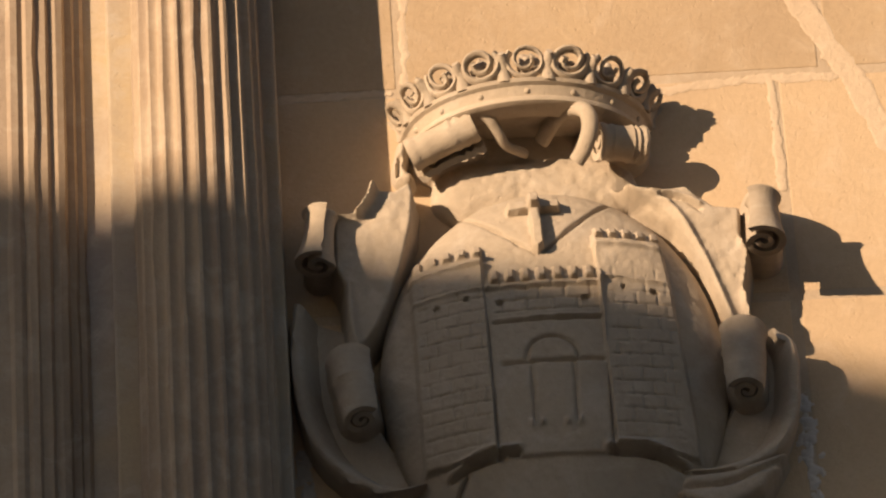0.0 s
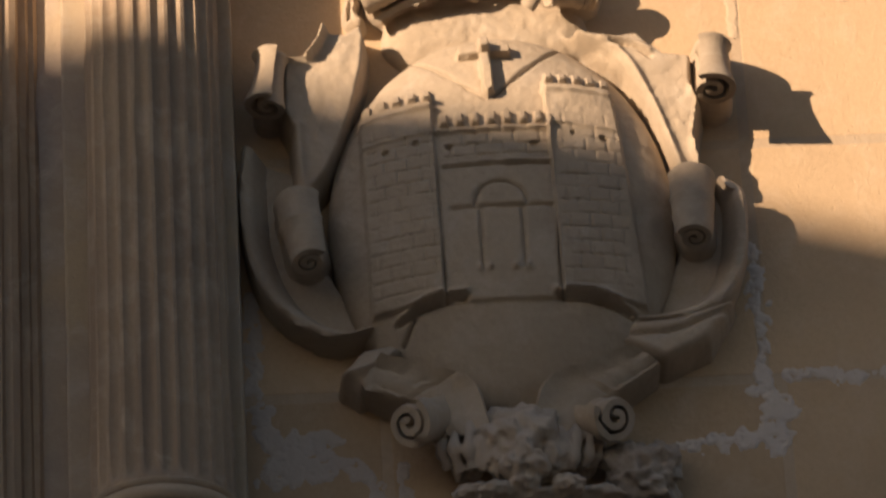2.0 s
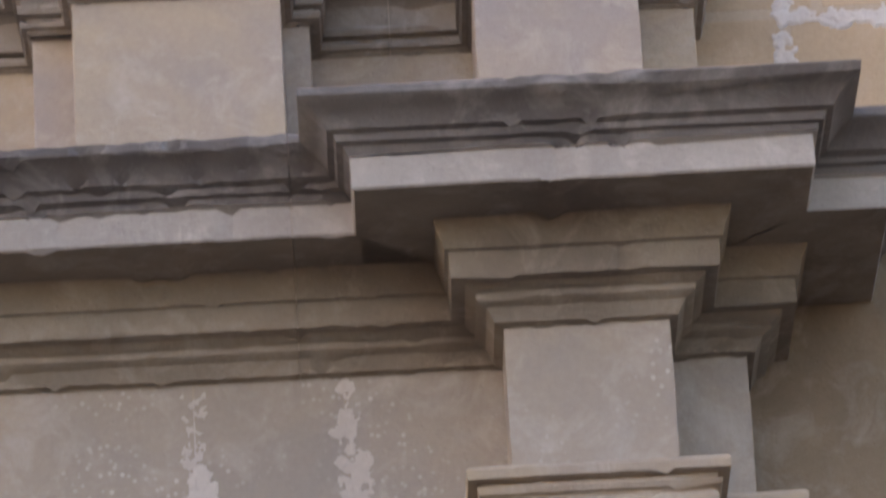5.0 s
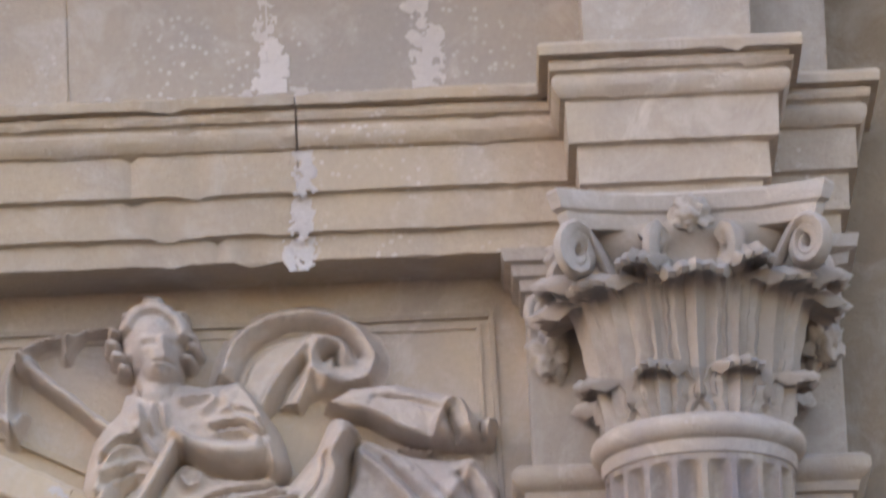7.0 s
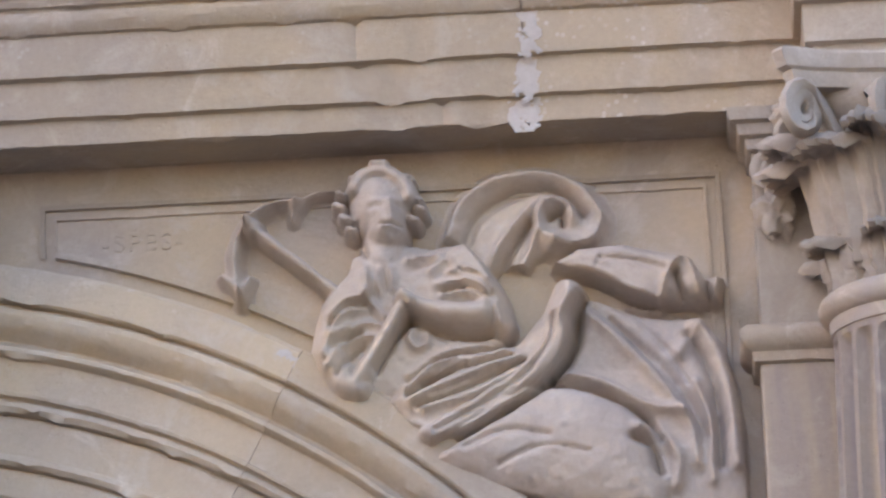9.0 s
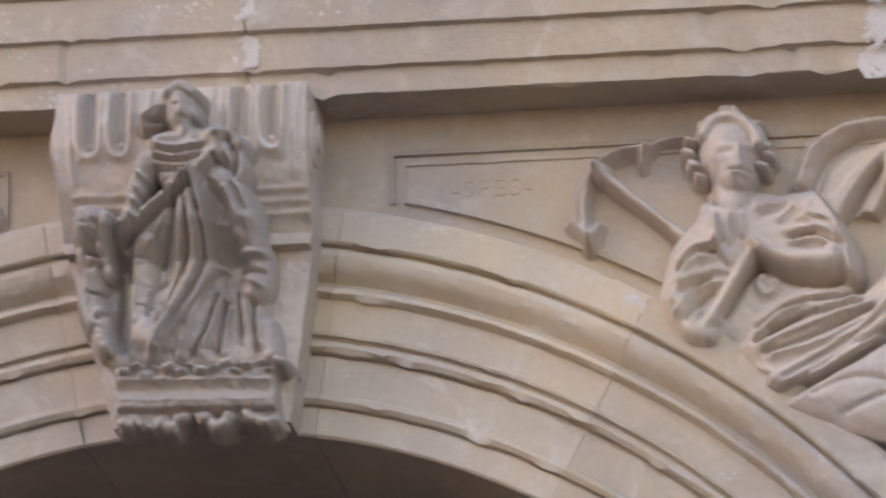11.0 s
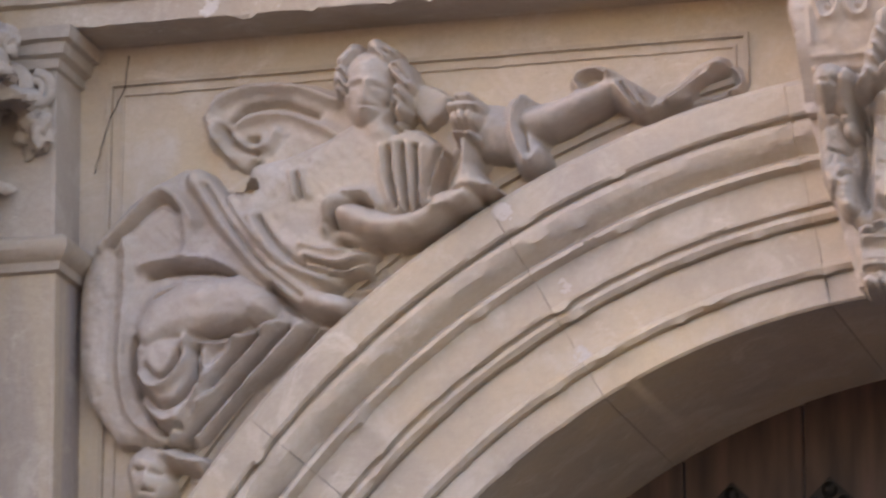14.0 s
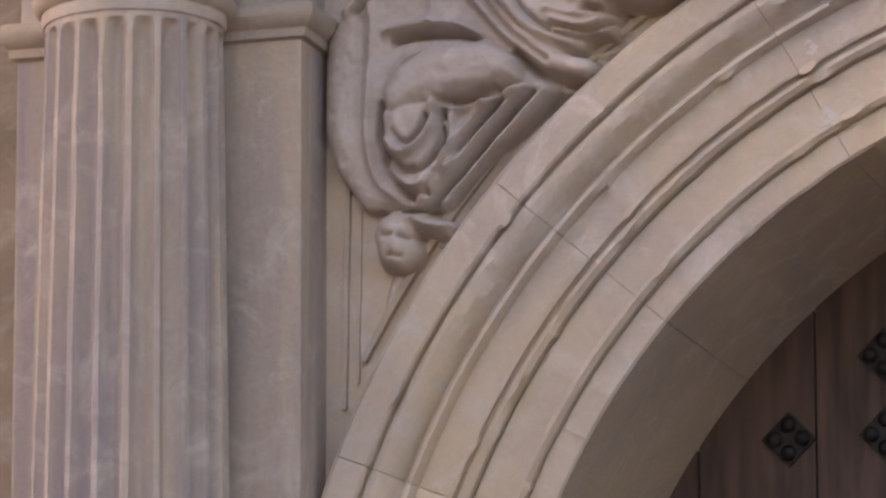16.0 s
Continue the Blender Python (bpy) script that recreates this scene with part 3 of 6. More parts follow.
    def mesh(self, name, material, y, warp=None, back=None, sink=0.004, floor=0.003, base=None, parent=None, label=""):
        """y: the face it is carved on. back: close the sides to that depth."""
        h = self.h
        ny, nx = h.shape
        keep = (np.maximum.reduce([h[:-1, :-1], h[1:, :-1], h[:-1, 1:], h[1:, 1:]]) > floor)
        Y = (base if base is not None else y) - h + sink
        co = np.stack([self.X, Y, self.Z], -1).reshape(-1, 3)
        idx = np.arange(ny * nx).reshape(ny, nx)
        f = np.stack([idx[:-1, :-1], idx[:-1, 1:], idx[1:, 1:], idx[1:, :-1]], -1)[keep]
        used, inv = np.unique(f, return_inverse=True)
        verts = co[used]
        if warp:
            verts[:, 0] = warp(verts[:, 0], verts[:, 2])
        faces = inv.reshape(-1, 4)
        if back is not None:
            e = np.concatenate([faces[:, [i, (i + 1) % 4]] for i in range(4)])
            key = np.sort(e, 1)
            _, first, cnt = np.unique(key, axis=0, return_index=True, return_counts=True)
            rim = e[first[cnt == 1]]
            n0 = len(verts)
            vb = verts.copy()
            vb[:, 1] = back
            verts = np.vstack([verts, vb])
            faces = np.vstack([faces, np.stack([rim[:, 1], rim[:, 0], rim[:, 0] + n0, rim[:, 1] + n0], -1)])
        me = bpy.data.meshes.new(name)
        me.from_pydata(verts.tolist(), [], faces.tolist())
        me.materials.append(material)
        me.polygons.foreach_set("use_smooth", [True] * len(me.polygons))
        me.set_sharp_from_angle(angle=radians(62))
        ob = new(name, me)
        if parent:
            ob.parent = parent
            ob.matrix_parent_inverse = parent.matrix_world.inverted()
        if label:
            ob["label"] = label
        return ob


def figure_with_chalice():
    f = Relief(-1.80, -0.36, 3.55, 4.80, 0.0033)
    # veil and cloud behind
    f.pillow([(-1.504, 4.612), (-1.480, 4.665), (-1.404, 4.684), (-1.308, 4.676), (-1.214, 4.651), (-1.120, 4.579), (-1.239, 4.478), (-1.310, 4.454), (-1.428, 4.505), (-1.478, 4.556)], 0.036, 0.03)
    f.ridge([(-1.469, 4.561), (-1.484, 4.614), (-1.450, 4.652), (-1.379, 4.667), (-1.293, 4.660), (-1.213, 4.624)], 0.015, 0.034)
    f.ridge([(-1.441, 4.523), (-1.469, 4.566), (-1.465, 4.598)], 0.012, 0.03)
    f.groove([(-1.436, 4.601), (-1.403, 4.624), (-1.331, 4.627), (-1.260, 4.598)], 0.010, 0.035)
    f.ridge([(-1.422, 4.590), (-1.386, 4.606), (-1.327, 4.606), (-1.244, 4.573), (-1.186, 4.532)], 0.013, 0.026)
    f.groove([(-1.453, 4.588), (-1.422, 4.547), (-1.384, 4.530)], 0.008, 0.03)
    f.ridge([(-1.431, 4.567), (-1.398, 4.538), (-1.360, 4.545), (-1.343, 4.569)], 0.010, 0.026)
    f.groove([(-1.400, 4.560), (-1.384, 4.561)], 0.009, 0.03)
    f.pillow([(-1.757, 4.216), (-1.750, 4.298), (-1.712, 4.372), (-1.649, 4.441), (-1.590, 4.481), (-1.530, 4.509), (-1.477, 4.493), (-1.432, 4.402), (-1.355, 4.291), (-1.238, 4.224), (-1.182, 4.194), (-1.250, 4.144), (-1.403, 4.039), (-1.492, 3.937), (-1.587, 3.936), (-1.670, 3.942), (-1.729, 4.027), (-1.756, 4.122)], 0.066, 0.05)
    f.ridge([(-1.705, 4.355), (-1.643, 4.409), (-1.583, 4.461), (-1.538, 4.439), (-1.507, 4.392)], 0.013, 0.030)
    f.groove([(-1.683, 4.351), (-1.633, 4.395), (-1.581, 4.435), (-1.538, 4.410)], 0.010, 0.024)
    f.ridge([(-1.654, 4.365), (-1.647, 4.306), (-1.653, 4.201), (-1.658, 4.097), (-1.639, 4.003), (-1.582, 3.948)], 0.012, 0.020)
    f.groove([(-1.675, 4.332), (-1.675, 4.203), (-1.679, 4.098), (-1.658, 4.004)], 0.014, 0.012)
    f.groove([(-1.601, 4.284), (-1.547, 4.291), (-1.464, 4.287), (-1.428, 4.271)], 0.011, 0.045)
    f.ridge([(-1.616, 4.304), (-1.558, 4.313), (-1.475, 4.309), (-1.416, 4.281)], 0.011, 0.026)
    f.ridge([(-1.535, 4.426), (-1.520, 4.367), (-1.523, 4.320)], 0.014, 0.020)
    # thigh, knee and the gathered cloth
    f.pillow([(-1.622, 4.169), (-1.591, 4.229), (-1.518, 4.263), (-1.407, 4.271), (-1.332, 4.228), (-1.330, 4.179), (-1.389, 4.156), (-1.478, 4.146), (-1.549, 4.128), (-1.605, 4.109)], 0.130, 0.050)
    f.pillow([(-1.629, 4.134), (-1.572, 4.177), (-1.513, 4.154), (-1.480, 4.100), (-1.478, 4.031), (-1.518, 3.965), (-1.572, 3.964), (-1.615, 4.029)], 0.115, 0.045)
    f.ridge([(-1.604, 4.070), (-1.578, 4.043), (-1.538, 4.054), (-1.505, 4.097), (-1.512, 4.137)], 0.011, 0.030)
    f.groove([(-1.594, 4.090), (-1.568, 4.065), (-1.538, 4.081), (-1.524, 4.115)], 0.009, 0.030)
    f.ridge([(-1.611, 4.022), (-1.566, 3.977), (-1.519, 3.983), (-1.477, 4.045), (-1.479, 4.114)], 0.012, 0.034)
    f.groove([(-1.606, 4.042), (-1.571, 4.008), (-1.526, 4.016), (-1.493, 4.062), (-1.498, 4.120)], 0.010, 0.040)
    f.groove([(-1.626, 4.155), (-1.628, 4.090), (-1.609, 4.015), (-1.564, 3.961)], 0.009, 0.040)
    f.ridge([(-1.507, 4.139), (-1.448, 4.130), (-1.383, 4.146), (-1.324, 4.169)], 0.010, 0.030)
    f.groove([(-1.500, 4.148), (-1.448, 4.151), (-1.383, 4.165)], 0.008, 0.024)
    f.ridge([(-1.617, 4.182), (-1.584, 4.240), (-1.522, 4.261)], 0.009, 0.016)
    for pts in ([(-1.343, 4.157), (-1.449, 4.049), (-1.550, 3.941)], [(-1.285, 4.160), (-1.386, 4.059), (-1.491, 3.949), (-1.517, 3.928)], [(-1.241, 4.147), (-1.347, 4.040), (-1.452, 3.932)], [(-1.407, 4.136), (-1.461, 4.080), (-1.487, 4.013)]):
        f.ridge(pts, 0.013, 0.034)
    for pts in ([(-1.313, 4.155), (-1.419, 4.052), (-1.524, 3.935)], [(-1.371, 4.145), (-1.454, 4.059), (-1.531, 3.965)], [(-1.260, 4.156), (-1.365, 4.050), (-1.471, 3.938)]):
        f.groove(pts, 0.010, 0.042)
    # body
    f.pillow([(-1.399, 4.500), (-1.318, 4.512), (-1.236, 4.540), (-1.177, 4.573), (-1.037, 4.549), (-0.986, 4.508), (-1.008, 4.381), (-1.120, 4.349), (-1.147, 4.260), (-1.226, 4.243), (-1.319, 4.311), (-1.389, 4.389)], 0.088, 0.045)
    f.lump([(-1.386, 4.421), (-1.340, 4.336), (-1.246, 4.282)], 0.055, 0.095)
    f.lump([(-1.499, 4.472), (-1.431, 4.375), (-1.358, 4.283), (-1.281, 4.219), (-1.197, 4.188)], (0.030, 0.024), 0.105)
    f.ridge([(-1.451, 4.461), (-1.395, 4.372), (-1.327, 4.288), (-1.259, 4.234), (-1.171, 4.209)], 0.010, 0.022)
    f.groove([(-1.477, 4.456), (-1.416, 4.360), (-1.346, 4.273), (-1.276, 4.214)], 0.009, 0.026)
    f.groove([(-1.342, 4.240), (-1.290, 4.190), (-1.221, 4.162), (-1.174, 4.175)], 0.013, 0.050)
    f.ridge([(-1.383, 4.383), (-1.332, 4.307), (-1.257, 4.255), (-1.174, 4.234), (-1.116, 4.253)], 0.012, 0.026)
    f.groove([(-1.365, 4.382), (-1.313, 4.308), (-1.243, 4.263), (-1.150, 4.251)], 0.008, 0.026)
    for pts in ([(-1.267, 4.297), (-1.201, 4.280), (-1.138, 4.299)], [(-1.260, 4.273), (-1.192, 4.259), (-1.127, 4.279)], [(-1.278, 4.321), (-1.220, 4.305), (-1.162, 4.312)]):
        f.ridge(pts, 0.008, 0.020)
    f.groove([(-1.262, 4.285), (-1.197, 4.269), (-1.132, 4.289)], 0.006, 0.022)
    f.groove([(-1.289, 4.469), (-1.278, 4.421)], 0.006, 0.020)
    f.ridge([(-1.298, 4.470), (-1.289, 4.420)], 0.007, 0.018)
    f.ridge([(-1.275, 4.472), (-1.261, 4.420)], 0.007, 0.016)
    for pts in ([(-1.113, 4.508), (-1.109, 4.452), (-1.093, 4.392)], [(-1.085, 4.513), (-1.079, 4.449), (-1.070, 4.384)], [(-1.057, 4.510), (-1.051, 4.447), (-1.049, 4.380)], [(-1.030, 4.501), (-1.028, 4.443), (-1.033, 4.388)], [(-0.976, 4.512), (-1.004, 4.459), (-1.021, 4.409)],
                [(-0.946, 4.496), (-0.981, 4.446), (-1.007, 4.401)], [(-0.914, 4.475), (-0.949, 4.431), (-0.979, 4.406)]):
        f.ridge(pts, 0.009, 0.020)
    for pts in ([(-1.099, 4.509), (-1.093, 4.450), (-1.082, 4.391)], [(-1.071, 4.512), (-1.065, 4.448), (-1.059, 4.383)], [(-1.043, 4.507), (-1.040, 4.444), (-1.040, 4.383)], [(-0.997, 4.505), (-1.014, 4.448), (-1.023, 4.403)], [(-0.960, 4.502), (-0.993, 4.451), (-1.012, 4.409)]):
        f.groove(pts, 0.007, 0.030)
    # neck and head
    f.lump([(-1.120, 4.565), (-1.116, 4.546)], 0.046, 0.098)
    f.lump([(-1.138, 4.660), (-1.140, 4.632)], 0.060, 0.130)
    f.lump([(-1.142, 4.608), (-1.140, 4.592)], 0.040, 0.130)
    for pts in ([(-1.077, 4.674), (-1.063, 4.637)], [(-1.070, 4.626), (-1.078, 4.589)], [(-1.100, 4.699), (-1.123, 4.718)], [(-1.165, 4.712), (-1.187, 4.690)], [(-1.192, 4.672), (-1.189, 4.636)]):
        f.lump(pts, 0.022, 0.118)
    for pts in ([(-1.081, 4.673), (-1.055, 4.643)], [(-1.079, 4.645), (-1.053, 4.617)], [(-1.081, 4.617), (-1.060, 4.592)], [(-1.193, 4.669), (-1.177, 4.648)], [(-1.193, 4.641), (-1.177, 4.623)], [(-1.106, 4.708), (-1.080, 4.687)]):
        f.groove(pts, 0.006, 0.022)
    f.ridge([(-1.164, 4.639), (-1.141, 4.642)], 0.008, 0.008)
    f.ridge([(-1.122, 4.640), (-1.099, 4.636)], 0.008, 0.008)
    f.groove([(-1.162, 4.630), (-1.143, 4.631)], 0.008, 0.008)
    f.groove([(-1.120, 4.628), (-1.101, 4.625)], 0.008, 0.008)
    f.ridge([(-1.129, 4.636), (-1.134, 4.603)], 0.008, 0.014)
    f.groove([(-1.145, 4.590), (-1.115, 4.588)], 0.005, 0.014)
    f.ridge([(-1.143, 4.583), (-1.117, 4.581)], 0.006, 0.010)
    f.groove([(-1.081, 4.593), (-1.096, 4.562), (-1.082, 4.547)], 0.010, 0.040)
    f.pillow([(-1.075, 4.630), (-1.047, 4.653), (-1.002, 4.638), (-0.975, 4.614), (-0.998, 4.578), (-1.027, 4.555), (-1.055, 4.583)], 0.055, 0.02)
    # raised arm with its hanging cuff, hand and ribbon
    f.lump([(-0.918, 4.541), (-0.861, 4.531)], 0.055, 0.098)
    f.lump([(-0.832, 4.566), (-0.831, 4.515), (-0.813, 4.472)], 0.034, 0.112)
    f.ridge([(-0.820, 4.585), (-0.837, 4.545), (-0.833, 4.498), (-0.815, 4.455)], 0.008, 0.024)
    f.groove([(-0.809, 4.577), (-0.821, 4.532), (-0.810, 4.475)], 0.008, 0.034)
    f.ridge([(-0.813, 4.589), (-0.796, 4.541), (-0.787, 4.483), (-0.799, 4.454)], 0.008, 0.024)
    f.lump([(-0.805, 4.543), (-0.731, 4.564), (-0.644, 4.598)], (0.036, 0.024), 0.110)
    f.lump([(-0.639, 4.602), (-0.594, 4.571)], 0.030, 0.106)
    for pts in ([(-0.614, 4.607), (-0.578, 4.553)], [(-0.628, 4.596), (-0.592, 4.545)], [(-0.600, 4.608), (-0.569, 4.566)]):
        f.ridge(pts, 0.007, 0.018)
    for pts in ([(-0.621, 4.600), (-0.585, 4.549)], [(-0.607, 4.606), (-0.574, 4.559)]):
        f.groove(pts, 0.005, 0.020)
    f.ridge([(-0.715, 4.606), (-0.728, 4.633), (-0.707, 4.652), (-0.675, 4.649), (-0.641, 4.623)], 0.010, 0.055)
    f.lump([(-0.581, 4.558), (-0.523, 4.579), (-0.479, 4.619), (-0.437, 4.641)], 0.022, 0.050)
    f.ridge([(-0.530, 4.565), (-0.488, 4.601), (-0.447, 4.632), (-0.408, 4.635), (-0.391, 4.606), (-0.412, 4.585)], 0.010, 0.034)
    f.groove([(-0.539, 4.573), (-0.493, 4.606), (-0.456, 4.630)], 0.007, 0.024)
    f.ridge([(-0.587, 4.553), (-0.496, 4.570), (-0.400, 4.585)], 0.010, 0.024)
    # forearm, sleeve cuff and the chalice
    f.lump([(-1.198, 4.380), (-1.100, 4.342), (-1.024, 4.350), (-0.968, 4.387)], (0.038, 0.022), 0.138)
    f.ridge([(-1.225, 4.347), (-1.221, 4.386), (-1.185, 4.416), (-1.139, 4.416), (-1.120, 4.389)], 0.013, 0.036)
    f.groove([(-1.204, 4.350), (-1.197, 4.381), (-1.164, 4.397), (-1.129, 4.388)], 0.008, 0.040)
    f.groove([(-1.198, 4.319), (-1.101, 4.300), (-1.008, 4.316), (-0.950, 4.353)], 0.012, 0.050)
    f.lump([(-0.984, 4.380), (-0.933, 4.390)], 0.024, 0.142)
    f.ridge([(-0.993, 4.367), (-0.947, 4.370)], 0.006, 0.014)
    f.pillow([(-0.943, 4.463), (-0.920, 4.461), (-0.898, 4.429), (-0.864, 4.403), (-0.887, 4.391), (-0.979, 4.387), (-0.960, 4.415)], 0.148, 0.025)
    f.lump([(-0.931, 4.498), (-0.930, 4.445)], 0.012, 0.150)
    f.lump([(-0.947, 4.511), (-0.915, 4.508)], 0.012, 0.158)
    f.lump([(-0.942, 4.548), (-0.921, 4.546)], 0.030, 0.150)
    f.lump([(-0.956, 4.568), (-0.907, 4.566)], 0.018, 0.152)
    f.lump([(-0.942, 4.590), (-0.926, 4.591)], 0.014, 0.140)
    for pts in ([(-0.946, 4.559), (-0.940, 4.526)], [(-0.928, 4.560), (-0.928, 4.523)], [(-0.909, 4.559), (-0.917, 4.524)]):
        f.groove(pts, 0.005, 0.012)
    # winged child's head at the foot
    f.lump([(-1.604, 3.892), (-1.599, 3.861)], 0.048, 0.085)
    f.lump([(-1.553, 3.909), (-1.501, 3.887)], 0.026, 0.062)
    f.ridge([(-1.573, 3.924), (-1.531, 3.903), (-1.479, 3.899), (-1.420, 3.914)], 0.012, 0.030)
    f.groove([(-1.552, 3.881), (-1.502, 3.873)], 0.012, 0.040)
    f.ridge([(-1.623, 3.900), (-1.602, 3.906), (-1.581, 3.895)], 0.008, 0.008)
    f.groove([(-1.621, 3.886), (-1.604, 3.885)], 0.006, 0.016)
    f.groove([(-1.590, 3.880), (-1.574, 3.876)], 0.006, 0.016)
    f.ridge([(-1.596, 3.880), (-1.599, 3.858)], 0.008, 0.008)
    f.groove([(-1.611, 3.844), (-1.588, 3.841)], 0.005, 0.014)
    f.lump([(-1.604, 3.817), (-1.623, 3.773), (-1.634, 3.737)], (0.016, 0.008), 0.020)
    f.hole([(-1.410, 4.452), (-1.384, 4.450)], 0.014, 0.09)
    f.groove([(-1.440, 4.452), (-1.409, 4.477), (-1.387, 4.509)], 0.010, 0.050)
    f.blur(1)
    f.sharpen(0.35, 5)
    f.drape(0.0012)
    f.weather(0.0045)
    return f.mesh("relief_figure", CARVED, 0.0)


tagged(figure_with_chalice(), "carved limestone reclining figure holding up a chalice, worn", "relief", "spandrel figures")


def figure_with_anchor():
    f = Relief(0.66, 1.80, 3.55, 4.80, 0.0033)
    # veil blown up behind the shoulder
    f.pillow([(1.166, 4.592), (1.197, 4.673), (1.262, 4.718), (1.351, 4.732), (1.438, 4.697), (1.482, 4.629), (1.465, 4.576), (1.384, 4.560), (1.343, 4.545), (1.308, 4.490), (1.247, 4.527), (1.207, 4.587)], 0.034, 0.03)
    f.ridge([(1.178, 4.594), (1.202, 4.658), (1.259, 4.701), (1.334, 4.715), (1.411, 4.700), (1.464, 4.653), (1.477, 4.604), (1.440, 4.574), (1.385, 4.572)], 0.020, 0.045)
    f.ridge([(1.386, 4.569), (1.356, 4.598), (1.356, 4.637), (1.379, 4.659), (1.413, 4.650), (1.419, 4.623)], 0.016, 0.045)
    f.groove([(1.214, 4.595), (1.235, 4.637), (1.282, 4.671), (1.347, 4.688), (1.410, 4.671), (1.439, 4.633)], 0.013, 0.045)
    f.ridge([(1.252, 4.527), (1.278, 4.576), (1.315, 4.622), (1.356, 4.663)], 0.014, 0.04)
    f.groove([(1.276, 4.519), (1.307, 4.579), (1.337, 4.618)], 0.010, 0.035)
    f.ridge([(1.304, 4.501), (1.330, 4.550), (1.349, 4.595)], 0.011, 0.03)
    f.groove([(1.375, 4.629), (1.395, 4.638), (1.401, 4.614)], 0.008, 0.04)
    # legs under the cloth
    f.pillow([(1.401, 4.467), (1.531, 4.442), (1.644, 4.416), (1.701, 4.356), (1.725, 4.242), (1.732, 4.052), (1.699, 3.921), (1.553, 4.006), (1.474, 4.154), (1.381, 4.260), (1.358, 4.329)], 0.075, 0.075)
    f.ridge([(1.423, 4.441), (1.506, 4.355), (1.577, 4.271), (1.627, 4.192), (1.636, 4.114)], 0.016, 0.032)
    f.groove([(1.455, 4.437), (1.538, 4.351), (1.614, 4.260), (1.654, 4.168)], 0.014, 0.020)
    f.ridge([(1.651, 4.393), (1.688, 4.325), (1.707, 4.233), (1.714, 4.110)], 0.018, 0.04)
    f.groove([(1.632, 4.373), (1.666, 4.304), (1.681, 4.223), (1.679, 4.112)], 0.014, 0.034)
    f.ridge([(1.611, 4.332), (1.641, 4.373), (1.661, 4.392)], 0.012, 0.022)
    f.ridge([(1.642, 4.269), (1.666, 4.190), (1.665, 4.079)], 0.012, 0.026)
    f.pillow([(1.129, 4.140), (1.186, 4.224), (1.264, 4.276), (1.351, 4.293), (1.437, 4.282), (1.511, 4.243), (1.566, 4.173), (1.590, 4.083), (1.575, 4.006), (1.447, 4.024), (1.277, 4.077)], 0.135, 0.11)
    f.ridge([(1.188, 4.243), (1.287, 4.296), (1.385, 4.302), (1.470, 4.277), (1.543, 4.233), (1.618, 4.214)], 0.012, 0.03)
    f.groove([(1.198, 4.226), (1.291, 4.275), (1.384, 4.279), (1.465, 4.257), (1.532, 4.216), (1.573, 4.165)], 0.010, 0.045)
    f.ridge([(1.531, 4.187), (1.573, 4.171), (1.603, 4.127), (1.596, 4.073)], 0.015, 0.035)
    f.groove([(1.519, 4.165), (1.553, 4.145), (1.565, 4.096)], 0.012, 0.045)
    f.groove([(1.196, 4.161), (1.273, 4.186), (1.358, 4.173)], 0.010, 0.016)
    f.ridge([(1.256, 4.062), (1.362, 4.029), (1.468, 3.996), (1.551, 3.937)], 0.018, 0.04)
    f.ridge([(1.510, 4.001), (1.594, 3.964), (1.668, 3.938)], 0.014, 0.035)
    # body
    f.pillow([(0.990, 4.564), (1.057, 4.591), (1.144, 4.575), (1.210, 4.583), (1.256, 4.523), (1.274, 4.426), (1.280, 4.370), (1.198, 4.284), (1.045, 4.252), (0.949, 4.294), (0.949, 4.443)], 0.085, 0.055)
    f.pillow([(1.047, 4.264), (1.115, 4.343), (1.300, 4.365), (1.387, 4.464), (1.424, 4.469), (1.398, 4.358), (1.337, 4.299), (1.223, 4.227), (1.131, 4.186), (1.095, 4.208)], 0.105, 0.035)
    for pts, h in (([(1.087, 4.284), (1.158, 4.332), (1.278, 4.350)], 0.024), ([(1.097, 4.259), (1.190, 4.296), (1.310, 4.335)], 0.024), ([(1.093, 4.313), (1.159, 4.352), (1.246, 4.363)], 0.018),
                   ([(1.121, 4.240), (1.221, 4.266), (1.322, 4.316)], 0.024), ([(1.047, 4.250), (1.090, 4.219), (1.132, 4.199)], 0.02)):
        f.ridge(pts, 0.011, h)
    for pts in ([(1.091, 4.270), (1.175, 4.313), (1.295, 4.342)], [(1.092, 4.297), (1.159, 4.343), (1.263, 4.358)], [(1.108, 4.247), (1.206, 4.280), (1.316, 4.326)], [(1.116, 4.291), (1.202, 4.329)]):
        f.groove(pts, 0.007, 0.022)
    # sash with a wavy hem
    f.lump([(1.132, 4.194), (1.231, 4.241), (1.320, 4.301), (1.372, 4.356), (1.387, 4.416), (1.407, 4.461)], (0.024, 0.034), 0.135)
    f.ridge([(1.144, 4.179), (1.247, 4.223), (1.337, 4.285), (1.383, 4.332), (1.393, 4.376), (1.386, 4.404), (1.409, 4.447)], 0.009, 0.022)
    f.groove([(1.140, 4.195), (1.232, 4.241), (1.316, 4.300), (1.362, 4.355), (1.377, 4.408)], 0.008, 0.024)
    f.groove([(1.161, 4.173), (1.262, 4.219), (1.353, 4.279), (1.411, 4.350), (1.422, 4.410), (1.432, 4.450)], 0.011, 0.06)
    f.lump([(1.124, 4.192), (1.132, 4.185)], 0.020, 0.13)
